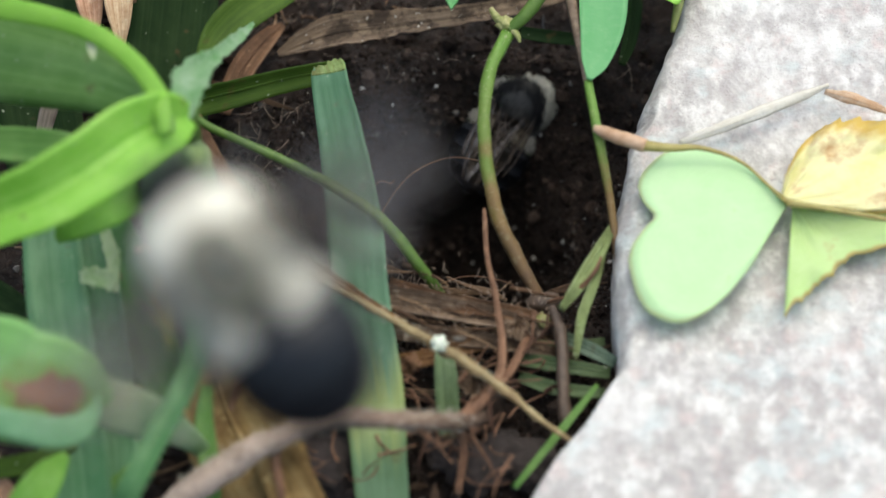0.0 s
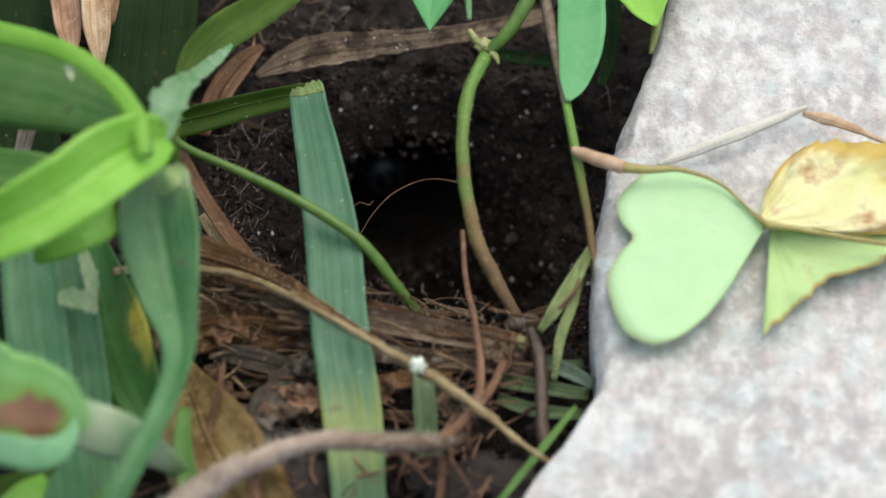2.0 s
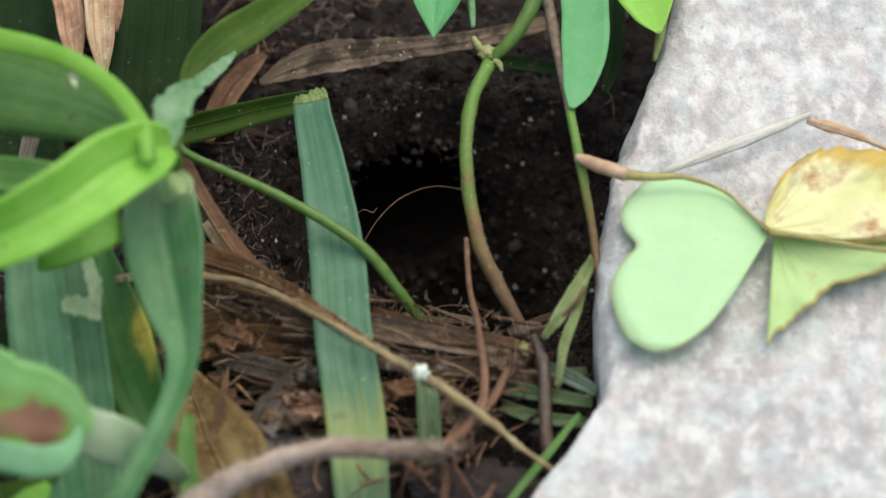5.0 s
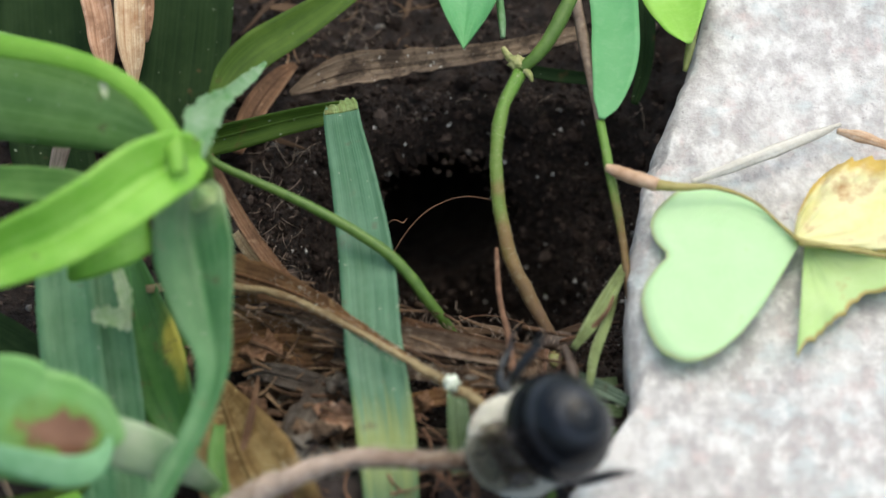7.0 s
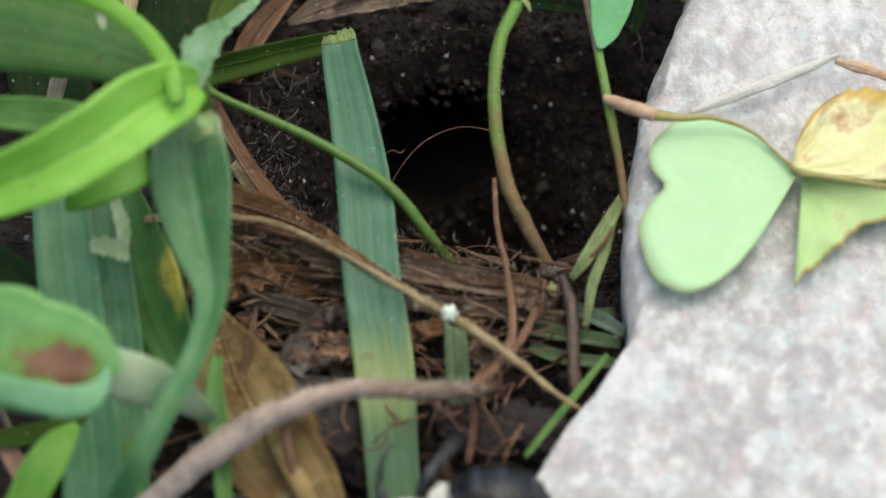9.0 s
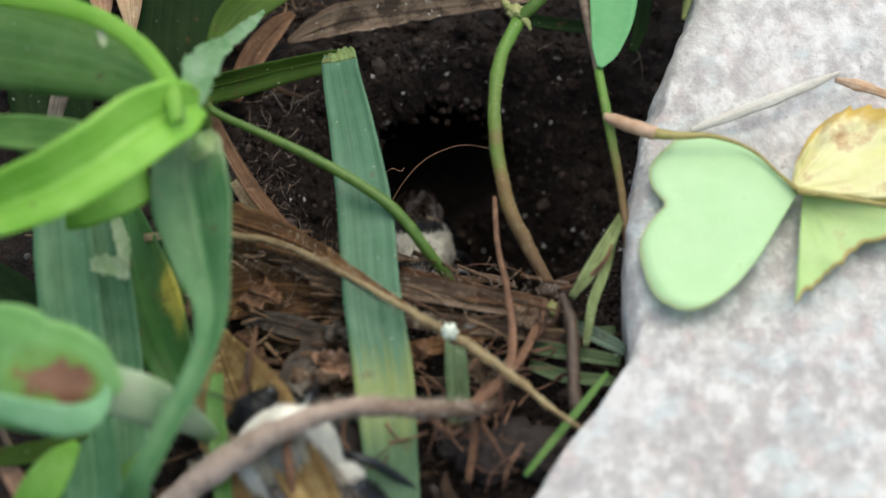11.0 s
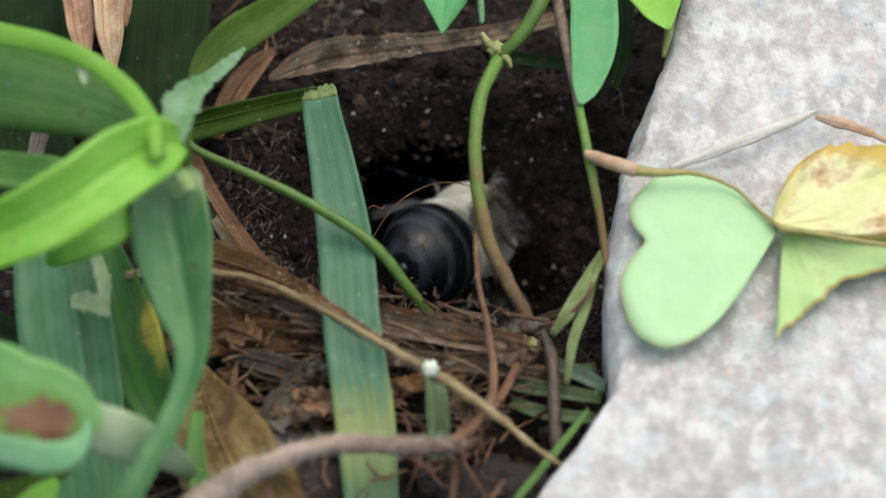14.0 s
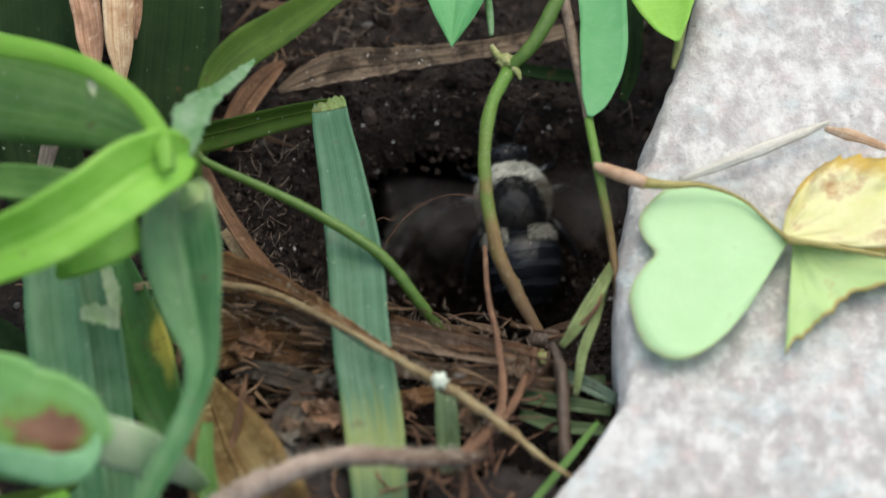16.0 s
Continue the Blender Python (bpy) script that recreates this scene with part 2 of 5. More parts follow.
DRY_RUST = dry_material("rust_brown_dry_grass", (0.22, 0.115, 0.06), (0.40, 0.26, 0.16), (0.09, 0.045, 0.022))
DRY_TAN = dry_material("tan_leaf", (0.36, 0.25, 0.10), (0.55, 0.44, 0.21), (0.15, 0.085, 0.026), veins=5.0, through=0.35, worn=0.3)
DRY_PINK = dry_material("pinkish_dry_grass", (0.46, 0.27, 0.17), (0.64, 0.46, 0.34), (0.18, 0.09, 0.05), worn=0.0)
DRY_STALK = dry_material("rusty_pale_stalk", (0.54, 0.41, 0.26), (0.70, 0.60, 0.45), (0.30, 0.14, 0.06), worn=0.0)
TWIG = dry_material("bleached_twig", (0.70, 0.68, 0.61), (0.80, 0.79, 0.75), (0.50, 0.46, 0.38), worn=0.0)
STEM_OCHRE = plain_material("ochre_stalk", (0.24, 0.19, 0.05), (0.36, 0.32, 0.11), 0.5, 1100)
NODE_WHITE = plain_material("white_node", (0.42, 0.50, 0.36), (0.72, 0.75, 0.66), 0.7, 1800)
TORN = plain_material("torn_pale_tissue", (0.30, 0.44, 0.18), (0.62, 0.68, 0.44), 0.6, 620, translucent=0.2)
JOINT = plain_material("stem_joint", (0.17, 0.20, 0.05), (0.38, 0.36, 0.17), 0.6, 1300)
COLLAR = plain_material("leaf_collar", (0.20, 0.37, 0.10), (0.46, 0.55, 0.26), 0.55, 520, translucent=0.2)
SCAR = plain_material("leaf_scar", (0.36, 0.44, 0.22), (0.56, 0.58, 0.38), 0.7, 1500)
RIM = plain_material("pale_leaf_rim", (0.14, 0.33, 0.15), (0.20, 0.40, 0.21), 0.55, 700, translucent=0.2)
PALE_STALK = plain_material("pale_leaf_stalk", (0.19, 0.33, 0.16), (0.38, 0.46, 0.30), 0.5, 380, translucent=0.2)
SPLIT = dry_material("split_grass", (0.28, 0.36, 0.14), (0.50, 0.56, 0.34), (0.12, 0.15, 0.05))


def litter_material():
    n = Nodes("dead_grass_litter")
    g = n.t.nodes.new("ShaderNodeNewGeometry").outputs["Random Per Island"]
    c = n.ramp(g, (0.0, (0.04, 0.024, 0.015)), (0.5, (0.09, 0.055, 0.032)), (0.85, (0.17, 0.11, 0.065)), (1.0, (0.26, 0.22, 0.16)))
    lines = n.noise(8, 4, 0.65, n.coord("UV"), (1.0, 0.06, 1))
    c = n.mix(n.ramp(lines, (0.35, 0.0), (0.7, 0.7)), c, (0.08, 0.045, 0.025))
    n.bump(lines, 0.6, 0.00015)
    return n.done(c, 0.8, 0, 0.3)


def spotted_material():
    """Light green leaf with one irregular brown spot, by the leaf's own length and width."""
    n = Nodes("spotted_leaf")
    uv = n.coord("UV")
    warp = n.math("MULTIPLY", n.math("SUBTRACT", n.noise(560, 4, 0.6), 0.5), 0.9)
    du = n.math("MULTIPLY", n.math("SUBTRACT", n.axis(uv, 0), 0.46), 1.7)
    dv = n.math("MULTIPLY", n.math("SUBTRACT", n.axis(uv, 1), 0.42), 1.9)
    d = n.math("ADD", n.math("SQRT", n.math("ADD", n.math("MULTIPLY", du, du), n.math("MULTIPLY", dv, dv))), warp)
    c = n.mix(n.ramp(n.noise(300, 4, 0.6), (0.35, 0.0), (0.7, 0.8)), (0.16, 0.38, 0.09), (0.27, 0.50, 0.19))
    c = n.mix(n.ramp(d, (0.34, 1.0), (0.56, 0.0)), c, (0.19, 0.32, 0.06))
    c = n.mix(n.ramp(d, (0.27, 1.0), (0.34, 0.0)), c, n.mix(n.noise(500, 4, 0.6), (0.13, 0.05, 0.025), (0.36, 0.19, 0.11)))
    n.bump(n.noise(9, 3, 0.6, uv, (1, 0.1, 1)), 0.3, 0.00015)
    return n.done(c, 0.42, 0.25, 0.5)


def yellowing_material():
    """Deep green blade with a yellow dying patch at one margin and brown flecks."""
    n = Nodes("yellowing_grass")
    uv = n.coord("UV")
    lines = n.noise(9, 3, 0.6, uv, (1.0, 0.05, 1))
    c = n.mix(n.ramp(lines, (0.32, 0.0), (0.68, 1.0)), (0.035, 0.125, 0.02), (0.075, 0.215, 0.04))
    c = n.mix(n.ramp(n.noise(300, 4, 0.6), (0.45, 0.0), (0.72, 0.6)), c, (0.15, 0.31, 0.09))
    warp = n.math("MULTIPLY", n.math("SUBTRACT", n.noise(420, 4, 0.6), 0.5), 1.1)
    du = n.math("MULTIPLY", n.math("SUBTRACT", n.axis(uv, 0), 0.12), 3.2)
    dv = n.math("MULTIPLY", n.math("SUBTRACT", n.axis(uv, 1), 0.44), 5.0)
    d = n.math("ADD", n.math("SQRT", n.math("ADD", n.math("MULTIPLY", du, du), n.math("MULTIPLY", dv, dv))), warp)
    c = n.mix(n.ramp(d, (0.45, 1.0), (1.0, 0.0)), c, (0.26, 0.33, 0.05))
    c = n.mix(n.ramp(d, (0.35, 1.0), (0.75, 0.0)), c, (0.68, 0.60, 0.10))
    c = n.mix(n.ramp(n.noise(560, 3, 0.6), (0.58, 0.0), (0.68, 0.6)), c, (0.14, 0.085, 0.03))
    n.bump(lines, 0.35, 0.0001)
    return n.done(c, 0.45, 0.25, 0.4)


def fade_material():
    """Stem that turns from brown at the base to olive above."""
    n = Nodes("browning_stem")
    v = n.math("ADD", n.axis(n.coord("UV"), 1), n.math("MULTIPLY", n.math("SUBTRACT", n.noise(500, 4, 0.6), 0.5), 0.5))
    c = n.ramp(v, (0.15, (0.13, 0.08, 0.045)), (0.45, (0.18, 0.115, 0.042)), (0.6, (0.11, 0.165, 0.028)), (1.0, (0.10, 0.21, 0.03)))
    c = n.mix(n.ramp(n.noise(2200, 3, 0.6), (0.58, 0.0), (0.78, 0.55)), c, (0.34, 0.31, 0.18))
    n.bump(n.noise(1800, 4, 0.7), 0.5, 0.0002)
    return n.done(c, 0.55, 0, 0.4)


def root_material():
    """Pale worn bark at the thick end, dark brown towards the thin one."""
    n = Nodes("weathered_root")
    uv = n.coord("UV")
    v = n.math("ADD", n.axis(uv, 1), n.math("MULTIPLY", n.math("SUBTRACT", n.noise(400, 4, 0.6), 0.5), 0.35))
    c = n.ramp(v, (0.45, (0.50, 0.39, 0.32)), (0.68, (0.26, 0.185, 0.14)), (0.85, (0.10, 0.065, 0.045)))
    grain = n.noise(700, 5, 0.7)
    c = n.mix(n.ramp(grain, (0.4, 0.0), (0.7, 0.7)), c, (0.13, 0.085, 0.06))
    c = n.mix(n.ramp(n.noise(1600, 3, 0.6), (0.55, 0.0), (0.7, 0.6)), c, (0.52, 0.43, 0.36))
    n.bump(n.math("ADD", grain, n.noise(1500, 4, 0.7)), 0.9, 0.0003)
    return n.done(c, 0.85, 0, 0.25)


def mottled_material():
    n = Nodes("mottled_dead_leaf")
    uv = n.coord("UV")
    lines = n.noise(12, 4, 0.65, uv, (1.0, 0.08, 1))
    c = n.ramp(lines, (0.3, (0.09, 0.058, 0.038)), (0.5, (0.21, 0.15, 0.10)), (0.7, (0.36, 0.28, 0.20)))
    c = n.mix(n.ramp(n.noise(520, 5, 0.7), (0.48, 0.0), (0.60, 0.9)), c, (0.045, 0.03, 0.02))
    c = n.mix(n.ramp(n.noise(3000, 2, 0.5), (0.68, 0.0), (0.73, 0.9)), c, (0.58, 0.54, 0.47))
    n.bump(n.math("ADD", lines, n.noise(1500, 4, 0.7)), 1.0, 0.0003)
    return n.done(c, 0.8, 0.05, 0.3)


ROOT_WORN = root_material()
MOTTLED = mottled_material()
LITTER = litter_material()
SPOTTED = spotted_material()
G_YELLOW = yellowing_material()
STEM_FADE = fade_material()
HAIR = plain_material("fine_rootlet", (0.13, 0.09, 0.065), (0.26, 0.20, 0.15), 0.6, 2500)


# ---- building blocks ----
def mesh_object(name, bm, material, smooth=True):
    me = bpy.data.meshes.new(name)
    bm.to_mesh(me)
    bm.free()
    if smooth:
        me.polygons.foreach_set("use_smooth", [True] * len(me.polygons))
    for m in material if isinstance(material, (list, tuple)) else (material,):
        me.materials.append(m)
    return new(name, me)


def part(name, bm, material, parent, label=""):
    ob = mesh_object(name, bm, material)
    ob.parent = parent
    return tagged(ob, label)


def thing(name, label, category, place=None, group="", kind=""):
    """An empty at a thing's base; its parts are in the thing's space."""
    ob = new(name)
    ob.empty_display_size = 0.003
    if place is not None:
        ob.matrix_basis = Matrix.Translation(place)
    return tagged(ob, label, category, group, kind)


def solid(name, bm, material, label, category, group="", kind=""):
    return tagged(mesh_object(name, bm, material), label, category, group, kind)


def glide(points, steps):
    """Smooth curve through the points (Catmull-Rom), as vectors with any extra values."""
    p = [np.array(q, float) for q in points]
    p = [2 * p[0] - p[1]] + p + [2 * p[-1] - p[-2]]
    out = []
    for i in range(1, len(p) - 2):
        a, b, c, d = p[i - 1:i + 3]
        for k in range(steps):
            t = k / steps
            out.append(0.5 * (2 * b + (c - a) * t + (2 * a - 5 * b + 4 * c - d) * t * t + (3 * b - a - 3 * c + d) * t ** 3))
    out.append(p[-2])
    return out


def ribbon(rows, cup=0.2, thick=0.14, turn=0.0, steps=7, across=8, cut=None, wobble=0.03, base=None, fold=0.0, jag=0.0):
    """A leaf blade along rows of (x, y, h, width in 28ths of a mm): cupped or folded, with thickness and slightly wavy edges. turn: degrees or a pair of degrees by which it leans about its length."""
    path = glide(rows, steps)
    n = len(path)
    pts = [at(*q[:3]) for q in path]
    turns = turn if isinstance(turn, tuple) else (turn, turn)
    bm = bmesh.new()
    uv = bm.loops.layers.uv.new("UVMap")
    top, low = [], []
    org = base if base is not None else Vector((0, 0, 0))
    ph = random.random() * 50
    for i, q in enumerate(path):
        tan = (pts[min(i + 1, n - 1)] - pts[max(i - 1, 0)]).normalized()
        side = tan.cross(TOWARD)
        side = side.normalized() if side.length > 1e-4 else RIGHT.copy()
        f = i / (n - 1)
        side = Matrix.Rotation(radians(turns[0] + (turns[1] - turns[0]) * f), 3, tan) @ side
        nor = side.cross(tan).normalized()
        half = max(q[3], 0.6) / 56 * MM
        half *= 1 + wobble * noise.noise((f * 9, ph, 0))
        a, b = [], []
        for j in range(across + 1):
            s = 2 * j / across - 1
            lift = cup * half * (s * s) + fold * half * abs(s) + 0.012 * half * math.sin(s * 9 + ph)
            edge = 1 + jag * abs(s) ** 3 * (noise.noise((f * 23, ph, s)) + 0.7 * noise.noise((f * 61, ph, s + 5)))
            p = pts[i] + side * half * s * edge + nor * lift
            if cut and i == n - 1:
                p += tan * half * cut * noise.noise((s * 3.1, ph, 4)) * 1.6
            t = thick * MM * (0.35 + 0.65 * (1 - s * s))
            a.append(bm.verts.new(p + nor * t / 2 - org))
            b.append(bm.verts.new(p - nor * t / 2 - org))
        top.append(a)
        low.append(b)

    def face(vs, uvs):
        f = bm.faces.new(vs)
        for lp, c in zip(f.loops, uvs):
            lp[uv].uv = c

    for i in range(n - 1):
        v0, v1 = i / (n - 1), (i + 1) / (n - 1)
        for j in range(across):
            u0, u1 = j / across, (j + 1) / across
            c = ((u0, v0), (u1, v0), (u1, v1), (u0, v1))
            face((top[i][j], top[i][j + 1], top[i + 1][j + 1], top[i + 1][j]), c)
            face((low[i][j], low[i + 1][j], low[i + 1][j + 1], low[i][j + 1]), (c[0], c[3], c[2], c[1]))
        for j, u in ((0, 0), (across, 1)):
            face((top[i][j], low[i][j], low[i + 1][j], top[i + 1][j]), ((u, v0), (u, v0), (u, v1), (u, v1)))
    for i, v in ((0, 0), (n - 1, 1)):
        for j in range(across):
            u0, u1 = j / across, (j + 1) / across
            face((top[i][j], top[i][j + 1], low[i][j + 1], low[i][j]), ((u0, v), (u1, v), (u1, v), (u0, v)))
    bmesh.ops.recalc_face_normals(bm, faces=bm.faces)
    return bm


def tube(rows, steps=7, sides=8, rough=0.06, base=None, bm=None, flat=1.0):
    """A stem or root along rows of (x, y, h, thickness in 28ths of a mm), a little uneven."""
    path = glide(rows, steps)
    n = len(path)
    pts = [at(*q[:3]) for q in path]
    bm = bm or bmesh.new()
    uv = bm.loops.layers.uv.verify()
    org = base if base is not None else Vector((0, 0, 0))
    ph = random.random() * 50
    rings = []
    for i, q in enumerate(path):
        tan = (pts[min(i + 1, n - 1)] - pts[max(i - 1, 0)]).normalized()
        side = tan.cross(TOWARD)
        side = side.normalized() if side.length > 1e-4 else RIGHT.copy()
        nor = side.cross(tan)
        r = max(q[3], 0.3) / 56 * MM
        ring = []
        for j in range(sides):
            a = 2 * math.pi * j / sides
            k = r * (1 + rough * 2 * noise.noise((i * 0.35, math.cos(a) + ph, math.sin(a))))
            ring.append(bm.verts.new(pts[i] + (side * math.cos(a) + nor * math.sin(a) * flat) * k - org))
        rings.append(ring)
    for i in range(n - 1):
        for j in range(sides):
            k = (j + 1) % sides
            f = bm.faces.new((rings[i][j], rings[i][k], rings[i + 1][k], rings[i + 1][j]))
            for lp, c in zip(f.loops, ((j, i), (j + 1, i), (j + 1, i + 1), (j, i + 1))):
                lp[uv].uv = (c[0] / sides, c[1] / (n - 1))
    bm.faces.new(rings[0][::-1])
    bm.faces.new(rings[-1])
    return bm


def fuzz(rows, count, length, seed, base=None):
    """Short fine hairs standing off a stem along its rows."""
    rnd = random.Random(seed)
    path = glide(rows, 12)
    org = base if base is not None else Vector((0, 0, 0))
    bm = bmesh.new()
    for _ in range(count):
        i = rnd.randrange(len(path) - 1)
        p, q = at(*path[i][:3]), at(*path[i + 1][:3])
        tan = (q - p).normalized()
        side = tan.orthogonal().normalized()
        d = Matrix.Rotation(rnd.uniform(0, 6.2832), 3, tan) @ side
        root = p.lerp(q, rnd.random()) + d * path[i][3] / 56 * MM * 0.95
        tip = root + (d + tan * rnd.uniform(-0.6, 0.6)) * length * MM * rnd.uniform(0.5, 1.2)
        w = tan.cross(d) * 0.018 * MM
        t = tan * 0.018 * MM
        a = [bm.verts.new(v - org) for v in (root + w, root - w, root + t)]
        z = bm.verts.new(tip - org)
        for k in range(3):
            bm.faces.new((a[k], a[(k + 1) % 3], z))
    return bm


def ball(center, rx, ry, rz, turn=None, sub=2, lumps=0.0, bm=None):
    bm = bm or bmesh.new()
    made = bmesh.ops.create_icosphere(bm, subdivisions=sub, radius=1.0)["verts"]
    m = turn.to_3x3() if turn else Matrix.Identity(3)
    for v in made:
        k = 1 + lumps * noise.noise(v.co * 2.3 + Vector(center) * 999)
        v.co = Vector(center) + m @ Vector((v.co.x * rx * k, v.co.y * ry * k, v.co.z * rz * k))
    return bm


def leaflet(apex, angle, reach, spread=54, notch=0.26, sag=0.0, crease=0.0, straight=0.0, ragged=0.0, base=None, crumple=0.0, cleft=(0.0, 0.42)):
    """An inversely heart-shaped leaflet lying nearly level: its point at apex (x, y, h), spreading towards angle (degrees, 0 to the right, 90 up the patch).
    reach: the length of its two lobes; sag: mm by which the lobes droop; crease: mm by which its halves rise from the midrib; straight: 1 for a cut-off end; cleft: where the notch lies across the leaf (-1 to 1) and its half width."""
    bm = bmesh.new()
    uv = bm.loops.layers.uv.new("UVMap")
    off = base if base is not None else Vector((0, 0, 0))
    nu, nv = 40, 12
    grid = []
    for i in range(nv + 1):
        f = i / nv
        row = []
        for j in range(nu + 1):
            s = 2 * j / nu - 1
            q = abs(s)
            a = radians(angle + s * spread)
            size = reach[0] + (reach[1] - reach[0]) * (s * 0.5 + 0.5)
            heart = (1 - notch * max(0, 1 - abs(s - cleft[0]) / cleft[1]) ** 1.6) * max(0.004, 1 - q ** 4.5) ** 0.6
            cutoff = (1 - 0.25 * (1 - q ** 1.5)) / math.cos(radians(s * spread))
            r = size * (heart * (1 - straight) + cutoff * straight) * f
            r *= 1 + ragged * f * (noise.noise((s * 5, 1, angle)) + 0.6 * noise.noise((s * 14, 2, angle)))
            rise = crease * q * f - sag * f * f + 0.35 * f * noise.noise((s * 1.6, f * 2, angle)) + 0.12 * f * noise.noise((s * 6, f * 5, angle)) + crumple * f * (noise.noise((s * 3.2, f * 3.5, angle + 7)) + 0.5 * noise.noise((s * 8, f * 7, angle + 9)))
            row.append((apex[0] + math.cos(a) * r, apex[1] - math.sin(a) * r, apex[2] + rise, (s * 0.5 + 0.5, f)))
        grid.append(row)
    t = 0.16 * MM
    lift = Vector((0, 0, t))
    up = [[bm.verts.new(at(*g[:3]) + lift - off) for g in row] for row in grid]
    dn = [[bm.verts.new(at(*g[:3]) - off) for g in row] for row in grid]
    for i in range(nv):
        for j in range(nu):
            ids = ((i, j), (i, j + 1), (i + 1, j + 1), (i + 1, j))
            for layer, order in ((up, ids), (dn, ids[::-1])):
                f = bm.faces.new([layer[p][q] for p, q in order])
                for lp, (p, q) in zip(f.loops, order):
                    lp[uv].uv = grid[p][q][3]
    rim = [(nv, j) for j in range(nu + 1)]
    left, right = [(i, 0) for i in range(nv + 1)], [(i, nu) for i in range(nv + 1)]
    for line in (rim, left, right):
        for (i, j), (k, l) in zip(line, line[1:]):
            f = bm.faces.new((up[i][j], up[k][l], dn[k][l], dn[i][j]))
            for lp, (p, q) in zip(f.loops, ((i, j), (k, l), (k, l), (i, j))):
                lp[uv].uv = grid[p][q][3]
    bmesh.ops.remove_doubles(bm, verts=bm.verts, dist=0.000008)
    bmesh.ops.recalc_face_normals(bm, faces=bm.faces)
    return bm


# ---- ground: one sheet to the horizon with the nest hole in it ----
HOLE = Vector((at(775, 395, 0).x, at(775, 395, 0).y))


def soil_height(x, y):
    """Height of the soil in metres at a place."""
    dx, dy = (x - HOLE.x) / MM, (y - HOLE.y) / MM
    far = math.hypot(dx, dy)
    if far > 90:
        return 0.004 * noise.noise((x * 3, y * 3, 0)) * min(1, (far - 90) / 400)
    wob = 1 + 0.16 * noise.noise((dx * 0.12, dy * 0.12, 3))
    r = math.hypot(dx / 1.12, dy) / wob
    pit = 0.0
    if r < 10.5:
        k = min(1, (10.5 - r) / 7.8)
        pit = -21 * k ** 1.1 + 1.5 * k * noise.noise((dx * 0.3, dy * 0.3, 7))
    # a shelf of looser soil towards the stone
    r2 = math.hypot((dx - 6.5) / 7.0, (dy - 1.0) / 9.5)
    shelf = -8.0 * max(0, 1 - r2 ** 2) if r2 < 1 else 0
    z = min(pit, shelf) if pit and shelf else pit + shelf
    z += 0.9 * noise.noise((dx * 0.22, dy * 0.22, 0)) + 0.55 * noise.noise((dx * 0.7, dy * 0.7, z * 0.3 + 5)) + 0.3 * noise.noise((dx * 1.7, dy * 1.7, z * 0.7 + 9))
    return (z - 0.6) * MM


# the burrow: it leaves the hollow's far wall and widens into the nest chamber
BURROW = at(702, 350, -9.2)
BURROW_WAY = Vector((-0.30, 0.86, -0.42)).normalized()


def off_axis(p):
    q = p - BURROW
    s = q.dot(BURROW_WAY)
    return s, (q - BURROW_WAY * s).length


def ground_sheet():
    ticks = [i * 0.3 for i in range(-100, 101)]
    a, step = ticks[-1], 0.5
    outer = []
    while a < 60000:
        a += step
        step *= 1.28
        outer.append(a)
    ticks = [-q for q in reversed(outer)] + ticks + outer
    n = len(ticks)
    verts = [(HOLE.x + u * MM, HOLE.y + v * MM, soil_height(HOLE.x + u * MM, HOLE.y + v * MM)) for v in ticks for u in ticks]
    faces = []
    for j in range(n - 1):
        for i in range(n - 1):
            f = (j * n + i, j * n + i + 1, (j + 1) * n + i + 1, (j + 1) * n + i)
            if abs(ticks[i]) < 30 and abs(ticks[j]) < 30 and verts[f[0]][2] < -0.0022:
                deep, away = off_axis(sum((Vector(verts[k]) for k in f), Vector()) / 4)
                if away < 5.3 * MM and abs(deep) < 9 * MM:
                    continue
            faces.append(f)
    me = bpy.data.meshes.new("ground")
    me.from_pydata(verts, [], faces)
    me.polygons.foreach_set("use_smooth", [True] * len(faces))
    me.materials.append(SOIL)
    return tagged(new("ground", me), "dark crumbly garden soil with a nest hole", "ground", kind="structure")


RIM_OF_BURROW = []


def burrow():
    side = BURROW_WAY.cross(Vector((0, 0, 1))).normalized()
    up = side.cross(BURROW_WAY)
    bm = bmesh.new()
    rings = []
    for k in range(26):
        ring = []
        for j in range(30):
            a = 2 * math.pi * j / 30
            d = side * math.cos(a) + up * math.sin(a)
            if k == 0:
                s = -9.0
                p = BURROW + d * 5.7 * MM + BURROW_WAY * s * MM
                while s < 9 and p.z > soil_height(p.x, p.y) - 0.0001:
                    s += 0.1
                    p = BURROW + d * 5.7 * MM + BURROW_WAY * s * MM
                start = s
                ring.append((p, start))
            else:
                start = rings[0][j][1]
                s = start + (46 - start) * (k / 25) ** 1.2
                r = 5.7 + 8.2 * max(0, min(1, (s - 18) / 10)) if s < 36 else 13.9 * max(0.02, 1 - ((s - 36) / 10) ** 2) ** 0.5
                r *= 1 + 0.14 * noise.noise((s * 0.35, math.cos(a) * 1.8, math.sin(a) * 1.8))
                ring.append((BURROW + (d * r + BURROW_WAY * s) * MM, start))
        rings.append(ring)
    RIM_OF_BURROW.extend(p for p, _ in rings[0])
    vs = [[bm.verts.new(p) for p, _ in ring] for ring in rings]
    for a, b in zip(vs, vs[1:]):
        for j in range(30):
            k = (j + 1) % 30
            bm.faces.new((a[j], a[k], b[k], b[j]))
    bm.faces.new(vs[-1])
    bmesh.ops.recalc_face_normals(bm, faces=bm.faces)
    bmesh.ops.reverse_faces(bm, faces=bm.faces)
